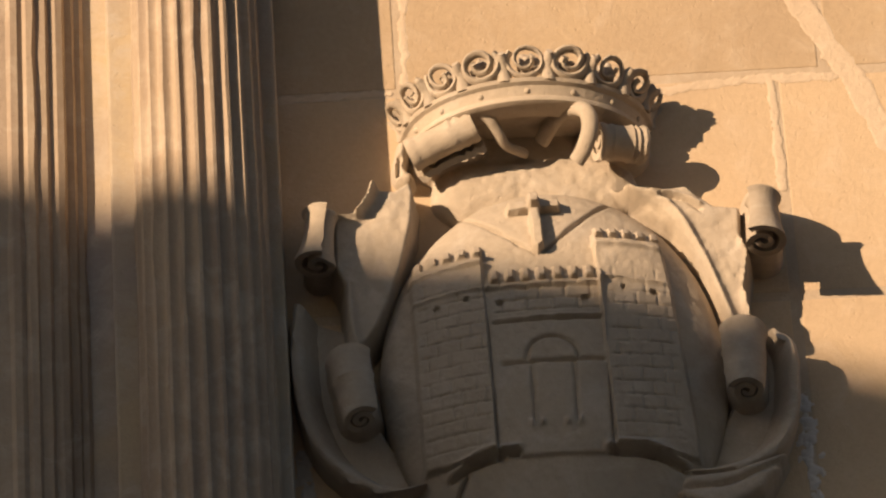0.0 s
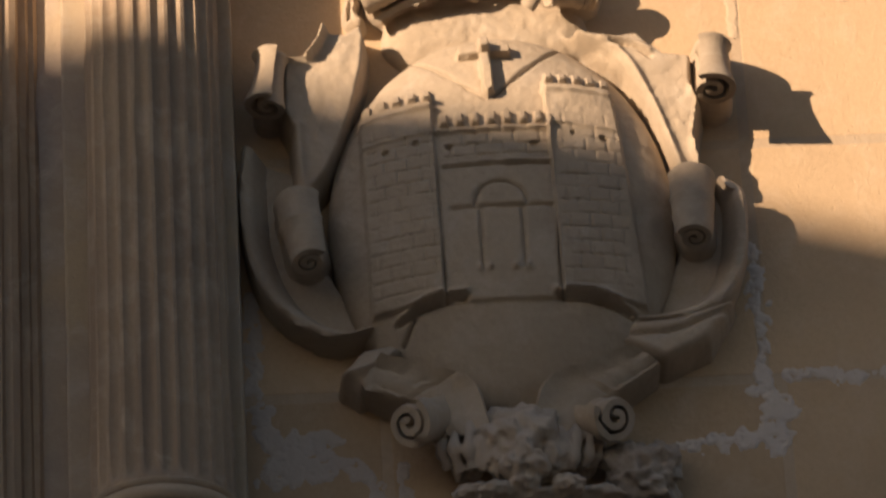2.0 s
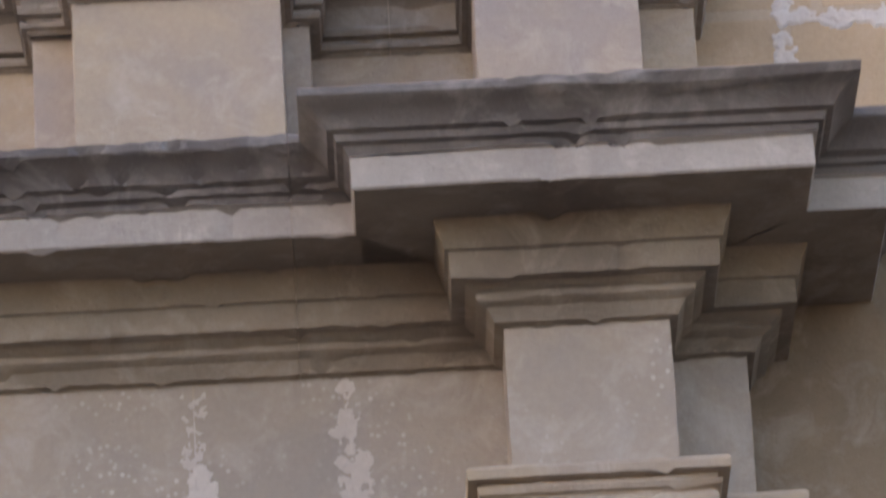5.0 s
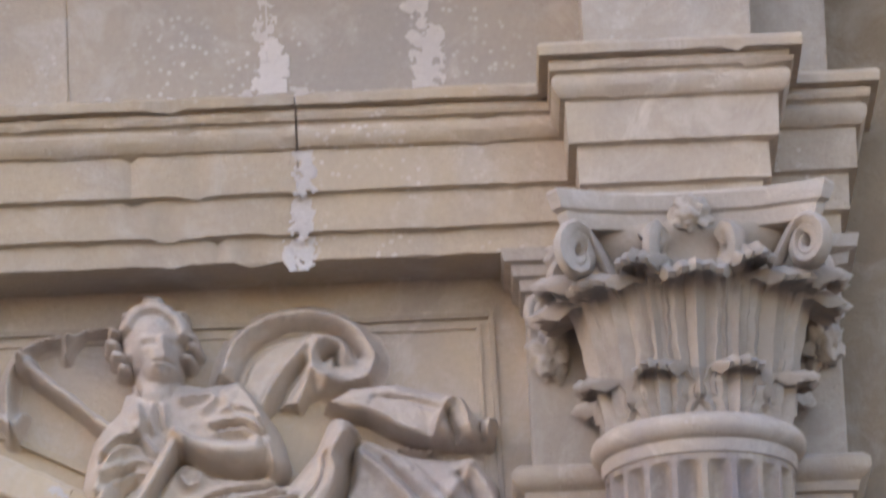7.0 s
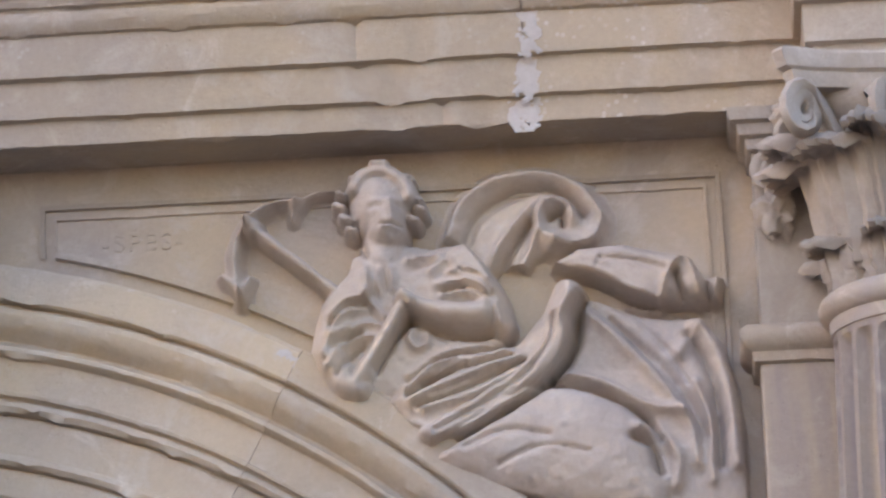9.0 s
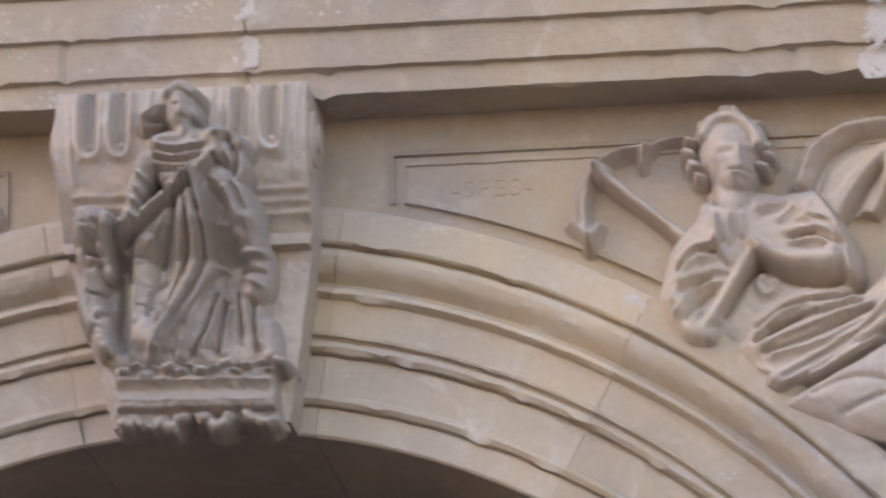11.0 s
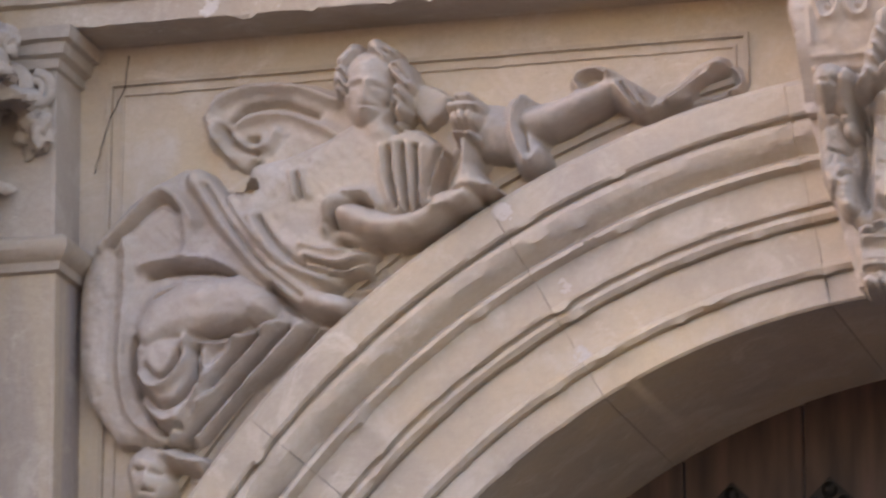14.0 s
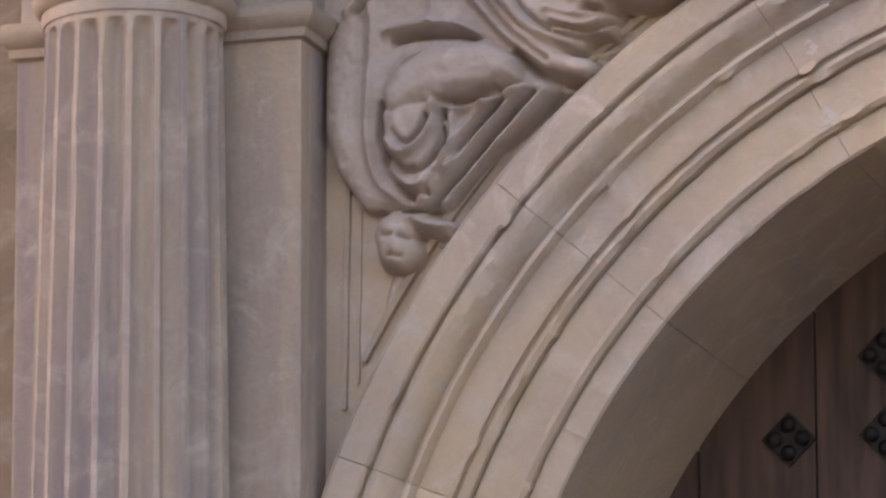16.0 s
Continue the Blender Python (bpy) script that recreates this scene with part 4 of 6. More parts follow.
    # rolled cloth over the thigh
    f.pillow([(1.373, 4.523), (1.427, 4.554), (1.515, 4.558), (1.614, 4.533), (1.646, 4.522), (1.670, 4.483), (1.707, 4.478), (1.696, 4.434), (1.581, 4.435), (1.532, 4.451), (1.457, 4.494), (1.404, 4.512)], 0.105, 0.030)
    f.groove([(1.403, 4.497), (1.456, 4.473), (1.530, 4.429), (1.584, 4.419), (1.693, 4.418)], 0.013, 0.05)
    f.ridge([(1.581, 4.431), (1.596, 4.480), (1.620, 4.517), (1.641, 4.505), (1.654, 4.454), (1.666, 4.429), (1.683, 4.435), (1.694, 4.479), (1.705, 4.479)], 0.008, 0.026)
    f.groove([(1.612, 4.490), (1.625, 4.445)], 0.012, 0.05)
    f.groove([(1.672, 4.465), (1.677, 4.442)], 0.008, 0.04)
    f.ridge([(1.385, 4.516), (1.459, 4.503), (1.522, 4.466), (1.579, 4.440)], 0.009, 0.02)
    # anchor
    f.lump([(0.792, 4.639), (0.901, 4.544), (1.008, 4.454), (1.038, 4.430)], 0.014, 0.078)
    f.ridge([(0.879, 4.683), (0.839, 4.682), (0.792, 4.657), (0.765, 4.608), (0.761, 4.547), (0.773, 4.494)], 0.014, 0.075)
    f.lump([(0.796, 4.637), (0.801, 4.632)], 0.022, 0.082)
    f.ridge([(0.875, 4.651), (0.884, 4.676), (0.916, 4.698), (0.960, 4.702)], 0.009, 0.06)
    f.ridge([(0.772, 4.492), (0.791, 4.537)], 0.009, 0.06)
    f.ridge([(0.772, 4.492), (0.734, 4.544)], 0.009, 0.06)
    # neck and head
    f.lump([(1.049, 4.585), (1.052, 4.560)], 0.046, 0.098)
    f.lump([(1.048, 4.669), (1.049, 4.646)], 0.062, 0.125)
    f.lump([(1.056, 4.638), (1.059, 4.608)], 0.043, 0.140)
    f.lump([(0.999, 4.688), (1.018, 4.715), (1.057, 4.722), (1.094, 4.699), (1.106, 4.671)], 0.022, 0.116)
    f.lump([(1.040, 4.737), (1.058, 4.736)], 0.016, 0.115)
    for x, z in ((0.970, 4.684), (0.965, 4.661), (0.975, 4.636), (0.987, 4.612), (1.116, 4.667), (1.122, 4.648), (1.108, 4.628), (0.995, 4.715), (1.100, 4.714)):
        f.lump([(x, z), (x + 0.01, z - 0.004)], 0.012, 0.098)
    f.ridge([(1.032, 4.655), (1.054, 4.659)], 0.008, 0.008)
    f.ridge([(1.078, 4.657), (1.100, 4.659)], 0.008, 0.008)
    f.groove([(1.034, 4.644), (1.054, 4.643)], 0.008, 0.008)
    f.groove([(1.080, 4.646), (1.097, 4.645)], 0.008, 0.008)
    f.ridge([(1.068, 4.655), (1.073, 4.618)], 0.008, 0.014)
    f.groove([(1.051, 4.606), (1.090, 4.606)], 0.005, 0.014)
    f.ridge([(1.055, 4.599), (1.085, 4.597)], 0.006, 0.010)
    f.ridge([(1.063, 4.581), (1.076, 4.580)], 0.010, 0.012)
    f.groove([(1.006, 4.622), (1.011, 4.587), (1.021, 4.560)], 0.008, 0.03)
    # arms and hands
    f.lump([(1.012, 4.502), (0.964, 4.448), (0.944, 4.370)], 0.042, 0.11)
    f.lump([(0.948, 4.363), (0.979, 4.310)], 0.034, 0.105)
    f.lump([(0.992, 4.297), (1.040, 4.368), (1.090, 4.453)], (0.026, 0.020), 0.135)
    f.lump([(0.947, 4.347), (0.968, 4.305), (0.995, 4.290)], 0.034, 0.132)
    f.lump([(1.198, 4.538), (1.250, 4.467), (1.267, 4.410)], 0.036, 0.11)
    f.lump([(1.097, 4.453), (1.163, 4.431), (1.237, 4.423)], (0.022, 0.034), 0.140)
    f.lump([(1.089, 4.462), (1.104, 4.450)], 0.021, 0.150)
    f.groove([(1.098, 4.421), (1.151, 4.396), (1.222, 4.383), (1.259, 4.390)], 0.010, 0.04)
    f.groove([(1.029, 4.324), (1.071, 4.389), (1.098, 4.421)], 0.009, 0.04)
    for pts in ([(0.928, 4.359), (0.955, 4.396), (1.010, 4.418), (1.045, 4.413)], [(0.933, 4.320), (0.954, 4.364), (0.998, 4.389), (1.027, 4.392)], [(0.948, 4.432), (0.979, 4.462), (1.012, 4.467)], [(0.942, 4.396), (0.972, 4.435), (1.011, 4.447)],
                [(1.152, 4.489), (1.208, 4.493), (1.255, 4.461), (1.276, 4.397)], [(1.179, 4.513), (1.226, 4.508), (1.260, 4.472)], [(1.164, 4.466), (1.212, 4.472), (1.246, 4.448)], [(1.211, 4.566), (1.233, 4.533), (1.254, 4.491)]):
        f.ridge(pts, 0.010, 0.024)
    for pts in ([(0.938, 4.338), (0.959, 4.375), (1.005, 4.402)], [(0.945, 4.412), (0.976, 4.449), (1.014, 4.458)], [(1.164, 4.477), (1.212, 4.483), (1.253, 4.454)], [(1.198, 4.514), (1.241, 4.494), (1.263, 4.447)], [(0.959, 4.315), (0.980, 4.349), (1.009, 4.373)]):
        f.groove(pts, 0.007, 0.020)
    # pleats at the neck and the round clasp
    for pts in ([(1.017, 4.529), (1.022, 4.479)], [(1.041, 4.523), (1.046, 4.478)], [(1.067, 4.527), (1.070, 4.488)], [(1.011, 4.480), (1.048, 4.432)], [(1.100, 4.543), (1.155, 4.552)], [(1.143, 4.518), (1.166, 4.540)]):
        f.ridge(pts, 0.009, 0.020)
    for pts in ([(1.029, 4.529), (1.034, 4.478)], [(1.054, 4.525), (1.058, 4.482)], [(1.113, 4.524), (1.157, 4.536)], [(1.010, 4.457), (1.039, 4.422)]):
        f.groove(pts, 0.008, 0.008)
    f.ridge([(1.097, 4.389), (1.113, 4.409), (1.132, 4.397), (1.131, 4.374), (1.111, 4.366), (1.097, 4.385)], 0.008, 0.022)
    for pts in ([(1.135, 4.268), (1.200, 4.291), (1.266, 4.317)], [(1.147, 4.317), (1.202, 4.341), (1.257, 4.347)], [(1.187, 4.209), (1.264, 4.249), (1.331, 4.306)], [(1.486, 4.412), (1.558, 4.319), (1.608, 4.238)], [(1.530, 4.410), (1.592, 4.339), (1.631, 4.270)], [(1.470, 4.525), (1.535, 4.517), (1.595, 4.496)], [(1.259, 4.123), (1.347, 4.152), (1.432, 4.136)]):
        f.groove(pts, 0.006, 0.010)
    f.hole([(1.289, 4.511), (1.311, 4.512)], 0.019, 0.09)
    f.blur(1)
    f.sharpen(0.35, 5)
    f.drape(0.0015)
    f.weather(0.0045)
    return f.mesh("relief_figure", CARVED, 0.0)


tagged(figure_with_anchor(), "carved limestone reclining figure with an anchor, worn face", "relief", "spandrel figures")


# ---------------------------------------------------------------- keystone console and its statue
def keystone():
    k = thing("keystone", 0, -0.2, 4.1, "fluted scroll keystone of limestone under the architrave", "keystone", kind="structure")
    f = Relief(-0.24, 0.24, 4.143, 4.784, 0.003)
    f.h += 0.05
    z = f.Z
    t = np.clip((4.785 - z) / 0.20, 0, 1)
    roll = np.where(z > 4.585, 0.29 - 0.03 * (2 * t - 1) ** 2, 0.0)
    ledge = np.where((z <= 4.585) & (z > 4.50), 0.26 - (4.585 - z) * 0.9, 0.0)
    low = np.where((z <= 4.50) & (z > 4.475), 0.215, np.where(z <= 4.475, 0.175 - (4.475 - z) * 0.10, 0.0))
    base = -(roll + ledge + low) + 0.05
    for x in (-0.175, -0.115, 0.115, 0.175):
        f.ridge([(x - 0.022, 4.775), (x - 0.02, 4.665), (x, 4.642), (x + 0.02, 4.665), (x + 0.022, 4.775)], 0.009, 0.022)
        f.groove([(x, 4.775), (x, 4.67)], 0.014, 0.024)
        f.lump([(x, 4.665)], 0.012, 0.058)
    for x in (-0.215, -0.06, 0.06, 0.225):
        f.ridge([(x, 4.78), (x * 0.97, 4.6)], 0.007, 0.010)
    for zz in (4.575, 4.555, 4.535):
        f.ridge([(-0.21, zz), (0.235, zz)], 0.006, 0.008)
    f.weather(0.004)
    f.mesh("console", CARVED, 0, back=0.02, base=base, parent=k,
           warp=lambda x, z: 0.008 + 0.017 * np.clip((4.5 - z) / 0.37, 0, 1) + x * np.where(z > 4.5, 0.243, 0.243 - (4.5 - z) * 0.20) / 0.24)
    bm = bmesh.new()                          # the roll's eyes on both sides
    for x, s in ((-0.232, -1), (0.246, 1)):
        for r, w in ((0.085, 0.008), (0.06, 0.016), (0.03, 0.024)):
            bmesh.ops.create_cone(bm, cap_ends=True, segments=28, radius1=r, radius2=r * 0.92, depth=w * 2,
                                  matrix=Matrix.Translation((x, -0.20, 4.685)) @ Matrix.Rotation(s * math.pi / 2, 4, 'Y'))
    part("scroll_eye", bm, CARVED, k, smooth=30)
    return k


keystone()


def keystone_statue():
    f = Relief(-0.23, 0.26, 4.06, 4.83, 0.0026)
    # bracket under the feet: ragged rim, sunk front, broken lower edge
    f.pillow([(-0.138, 4.248), (0.179, 4.239), (0.180, 4.153), (-0.132, 4.161)], 0.085, 0.010)
    f.groove([(-0.120, 4.202), (0.161, 4.193)], 0.016, 0.020)
    f.ridge([(-0.120, 4.220), (0.161, 4.211)], 0.004, 0.012)
    f.ridge([(-0.121, 4.180), (0.161, 4.171)], 0.004, 0.010)
    for i in range(15):
        x = -0.118 + 0.0215 * i
        z = 4.236 + 0.008 * math.sin(i * 2.3)
        f.lump([(x, z), (x + 0.012, z + 0.004 * math.sin(i * 1.7))], 0.011 + 0.003 * math.sin(i * 3.7), 0.108 + 0.010 * math.sin(i * 1.9))
        if i % 4 != 2:
            f.lump([(x, 4.140 + 0.010 * math.sin(i * 1.3)), (x + 0.010, 4.136 + 0.010 * math.sin(i * 2.9))], 0.015, 0.078)
    f.pillow([(-0.145, 4.168), (0.182, 4.164), (0.186, 4.126), (0.117, 4.127), (0.074, 4.149), (-0.003, 4.143), (-0.057, 4.124), (-0.127, 4.120)], 0.055, 0.010)
    # ground the figures stand on
    f.lump([(-0.126, 4.273), (0.006, 4.271), (0.159, 4.257)], 0.030, 0.075)
    f.pillow([(-0.197, 4.480), (-0.114, 4.532), (0.107, 4.566), (0.170, 4.460), (0.172, 4.247), (-0.148, 4.263)], 0.068, 0.03)
    # skirt and legs
    f.pillow([(-0.093, 4.507), (0.031, 4.614), (0.077, 4.600), (0.095, 4.414), (0.081, 4.269), (-0.052, 4.262), (-0.109, 4.271), (-0.125, 4.369)], 0.088, 0.030)
    f.lump([(-0.063, 4.464), (-0.074, 4.386), (-0.068, 4.307)], 0.038, 0.115)
    f.pillow([(0.013, 4.587), (0.046, 4.599), (0.065, 4.537), (0.067, 4.446), (0.097, 4.422), (0.077, 4.416), (0.046, 4.380), (0.011, 4.337), (-0.044, 4.272), (-0.070, 4.269), (-0.055, 4.317), (-0.021, 4.406), (0.001, 4.495)], 0.120, 0.018)
    for pts in ([(0.038, 4.585), (0.062, 4.489), (0.053, 4.410), (0.002, 4.334), (-0.053, 4.270)], [(0.025, 4.581), (0.038, 4.490), (0.018, 4.412), (-0.031, 4.325), (-0.064, 4.270)], [(0.012, 4.575), (0.009, 4.491), (-0.018, 4.414), (-0.049, 4.337)], [(-0.001, 4.564), (-0.026, 4.505), (-0.052, 4.472)],
                [(0.077, 4.378), (0.055, 4.312), (0.033, 4.268)], [(0.090, 4.355), (0.076, 4.266)], [(-0.087, 4.443), (-0.092, 4.342), (-0.099, 4.275)], [(0.044, 4.377), (0.013, 4.323), (-0.010, 4.268)]):
        f.ridge(pts, 0.008, 0.018)
    for pts in ([(0.032, 4.583), (0.051, 4.489), (0.035, 4.411), (-0.016, 4.330), (-0.058, 4.270)], [(0.019, 4.577), (0.025, 4.491), (0.000, 4.413), (-0.040, 4.331)], [(0.003, 4.569), (-0.008, 4.497), (-0.035, 4.437)], [(0.066, 4.379), (0.044, 4.312), (0.015, 4.265)], [(0.084, 4.366), (0.065, 4.267)],
                [(-0.100, 4.455), (-0.110, 4.365), (-0.116, 4.276)], [(-0.054, 4.385), (-0.063, 4.340)]):
        f.groove(pts, 0.006, 0.020)
    for pts in ([(-0.079, 4.451), (-0.042, 4.442), (-0.020, 4.459)], [(-0.086, 4.406), (-0.053, 4.393), (-0.026, 4.408)], [(-0.084, 4.361), (-0.053, 4.353), (-0.035, 4.365)]):
        f.groove(pts, 0.005, 0.010)
    # upper body, arms and the sash
    f.pillow([(-0.038, 4.665), (0.025, 4.682), (0.101, 4.673), (0.114, 4.605), (0.061, 4.558), (-0.026, 4.572), (-0.047, 4.625)], 0.085, 0.022)
    f.lump([(0.084, 4.652), (0.118, 4.632)], 0.034, 0.092)
    for pts in ([(-0.035, 4.645), (0.006, 4.636), (0.063, 4.642)], [(-0.035, 4.627), (0.009, 4.618), (0.061, 4.624)], [(-0.035, 4.609), (0.008, 4.600), (0.054, 4.607)]):
        f.ridge(pts, 0.006, 0.016)
    for pts in ([(-0.035, 4.636), (0.006, 4.627), (0.061, 4.633)], [(-0.035, 4.618), (0.009, 4.609), (0.056, 4.616)], [(-0.031, 4.598), (0.028, 4.590)]):
        f.groove(pts, 0.005, 0.013)
    for pts in ([(-0.023, 4.590), (-0.027, 4.563)], [(-0.003, 4.587), (-0.008, 4.556)], [(0.016, 4.583), (0.014, 4.561)], [(0.036, 4.587), (0.038, 4.564)]):
        f.ridge(pts, 0.006, 0.014)
    f.lump([(-0.047, 4.615), (-0.073, 4.560), (-0.102, 4.494)], (0.026, 0.018), 0.095)
    for pts in ([(-0.067, 4.593), (-0.039, 4.573)], [(-0.078, 4.571), (-0.050, 4.551)], [(-0.091, 4.552), (-0.062, 4.532)], [(-0.102, 4.528), (-0.075, 4.511)]):
        f.ridge(pts, 0.006, 0.016)
    f.ridge([(-0.117, 4.490), (-0.075, 4.517), (-0.020, 4.550), (0.035, 4.585), (0.086, 4.619)], 0.013, 0.036)
    f.groove([(-0.104, 4.478), (-0.060, 4.503), (-0.007, 4.536), (0.035, 4.563)], 0.009, 0.030)
    f.lump([(0.115, 4.630), (0.127, 4.585), (0.099, 4.559)], 0.024, 0.100)
    f.groove([(0.112, 4.645), (0.125, 4.611), (0.118, 4.573)], 0.007, 0.030)
    f.ridge([(0.086, 4.656), (0.115, 4.661), (0.140, 4.637)], 0.008, 0.022)
    f.groove([(0.084, 4.609), (0.105, 4.583)], 0.008, 0.035)
    # head with its veil
    f.lump([(0.021, 4.723), (0.023, 4.700)], 0.034, 0.110)
    f.lump([(0.001, 4.738), (0.021, 4.750), (0.045, 4.737)], 0.020, 0.112)
    f.lump([(0.043, 4.722), (0.049, 4.692)], 0.014, 0.095)
    f.lump([(-0.051, 4.696), (-0.027, 4.711), (-0.011, 4.728)], 0.022, 0.075)
    f.groove([(-0.043, 4.693), (-0.021, 4.698)], 0.007, 0.030)
    f.ridge([(-0.056, 4.700), (-0.034, 4.717), (-0.012, 4.718)], 0.006, 0.018)
    f.lump([(0.025, 4.677), (0.029, 4.668)], 0.022, 0.092)
    f.groove([(0.011, 4.713), (0.020, 4.712)], 0.004, 0.012)
    f.groove([(0.033, 4.714), (0.042, 4.713)], 0.004, 0.012)
    f.ridge([(0.026, 4.716), (0.027, 4.698)], 0.005, 0.012)
    f.groove([(0.020, 4.687), (0.035, 4.686)], 0.003, 0.008)
    # child at her side
    f.lump([(-0.166, 4.511), (-0.168, 4.495)], 0.036, 0.130)
    f.lump([(-0.166, 4.464), (-0.173, 4.396), (-0.168, 4.351)], (0.040, 0.034), 0.105)
    f.lump([(-0.162, 4.351), (-0.146, 4.291)], 0.030, 0.115)
    f.lump([(-0.131, 4.514), (-0.144, 4.471), (-0.138, 4.426)], 0.020, 0.125)
    f.lump([(-0.179, 4.431), (-0.186, 4.374), (-0.173, 4.329)], 0.022, 0.110)
    for pts in ([(-0.178, 4.504), (-0.167, 4.501)], [(-0.156, 4.503), (-0.147, 4.500)], [(-0.177, 4.462), (-0.144, 4.453)], [(-0.182, 4.394), (-0.149, 4.386)], [(-0.162, 4.339), (-0.144, 4.347)]):
        f.groove(pts, 0.005, 0.018)
    f.groove([(-0.122, 4.470), (-0.116, 4.391), (-0.127, 4.290)], 0.012, 0.035)
    # hanging drapery and attribute on the other side
    f.lump([(0.091, 4.577), (0.124, 4.539), (0.136, 4.485)], 0.030, 0.110)
    f.lump([(0.133, 4.468), (0.148, 4.433), (0.141, 4.389)], 0.036, 0.115)
    f.lump([(0.120, 4.373), (0.137, 4.316), (0.126, 4.267)], 0.040, 0.085)
    f.lump([(0.159, 4.315), (0.165, 4.265)], 0.028, 0.090)
    for pts in ([(0.102, 4.554), (0.119, 4.517), (0.121, 4.474)], [(0.124, 4.446), (0.164, 4.448)], [(0.126, 4.401), (0.159, 4.386)], [(0.118, 4.359), (0.135, 4.313)], [(0.146, 4.346), (0.150, 4.279)]):
        f.ridge(pts, 0.007, 0.022)
    for pts in ([(0.113, 4.565), (0.134, 4.519)], [(0.120, 4.424), (0.161, 4.415)], [(0.107, 4.382), (0.112, 4.281)], [(0.137, 4.358), (0.143, 4.268)]):
        f.groove(pts, 0.007, 0.020)
    f.blur(1)
    f.sharpen(0.2, 5)
    f.drape(0.003)
    f.weather(0.006)
    base = np.where(f.Z > 4.50, -0.21 - np.clip((f.Z - 4.50) * 0.45, 0, 0.07), -0.125 - np.clip((f.Z - 4.44) * 1.4, 0, 0.085))
    return f.mesh("statue", STATUESTONE, 0, base=base, back=-0.10, sink=0.0)


tagged(keystone_statue(), "weathered grey limestone statue of a draped figure with a child", "statue")


# ---------------------------------------------------------------- coat of arms
def rounded(pts, per=5):
    """Points on a smooth curve through the given ones."""
    p = np.array(pts, float)
    t = np.linspace(0, len(p) - 1, per * (len(p) - 1) + 1)
    i = np.clip(t.astype(int), 0, len(p) - 2)
    f = (t - i)[:, None]
    pm = np.vstack([2 * p[0] - p[1], p, 2 * p[-1] - p[-2]])
    a, b, c, d = pm[i], pm[i + 1], pm[i + 2], pm[i + 3]
    return 0.5 * (2 * b + (c - a) * f + (2 * a - 5 * b + 4 * c - d) * f ** 2 + (3 * b - a - 3 * c + d) * f ** 3)


def scroll_roll(bm, p0, p1, rows, turns=1.9, phase=0.0, hand=1, thick=0.011):
    """A strap's rolled-up end: a spiral sheet along the axis p0-p1. rows: (share of the way, radius)."""
    p0, p1 = Vector(p0), Vector(p1)
    d = (p1 - p0).normalized()
    a = d.cross(Vector((0.2, 1, 0.1))).normalized()
    b = d.cross(a)
    n = int(26 * turns)
    rings = []
    for f, r in rows:
        c = p0.lerp(p1, f)
        sec = []
        for side in (0, 1):
            for i in range(n + 1):
                q = i / n
                if side:
                    q = 1 - q
                ang = phase + hand * q * turns * 2 * math.pi
                rr = max(0.002, r * (1 - 0.80 * q) - side * min(thick, r * 0.30))
                v = c + a * (rr * math.cos(ang)) + b * (rr * math.sin(ang))
                v += Vector((worn(v.x * 2, v.y * 2, v.z * 2, 0.003),) * 3)
                sec.append(bm.verts.new(v))
        rings.append(sec)
    m = len(rings[0])
    for r0, r1 in zip(rings, rings[1:]):
        for i in range(m):
            bm.faces.new((r0[i], r0[(i + 1) % m], r1[(i + 1) % m], r1[i]))
    for sec in (rings[0], rings[-1]):
        for i in range(n):
            bm.faces.new((sec[i], sec[i + 1], sec[m - 2 - i], sec[m - 1 - i]))
    return bm


def dished_strap(bm, outer, inner, lip, hollow, rim, ribs=0):
    """A strap with a raised outer lip and a hollow face, between two upright outlines; lip, hollow and rim are heights over the wall."""
    o, q = rounded(outer), rounded(inner)
    k = max(len(o), len(q))
    pick = lambda c: [Vector(c[min(len(c) - 1, round(j * (len(c) - 1) / (k - 1)))]) for j in range(k)]
    rings = []
    for j, (a, b) in enumerate(zip(pick(o), pick(q))):
        e = 0.004 * math.cos(j * 2 * math.pi * ribs / k) if ribs else 0
        ring = []
        for s, h in ((0.0, -0.02), (-0.01, lip * 0.6), (0.01, lip * 0.95), (0.06, lip), (0.13, lip * 0.98), (0.2, lip * 0.8 + hollow * 0.2), (0.38, hollow), (0.6, hollow * 0.95),
                     (0.82, hollow * 0.6 + rim * 0.4), (0.95, rim), (1.0, rim * 0.9), (1.02, -0.02)):
            p = a.lerp(b, s)
            w = worn(p.x * 2, h * 3, p.y * 2, 0.004)
            ring.append(bm.verts.new((p.x + w, WALL_Y - h + w - (e if h > 0.03 else 0), p.y + w)))
        rings.append(ring)
    for r0, r1 in zip(rings, rings[1:]):
        for i in range(len(r0) - 1):
            bm.faces.new((r0[i], r1[i], r1[i + 1], r0[i + 1]))
    bm.faces.new(rings[0][::-1])
    bm.faces.new(rings[-1])
    return bm


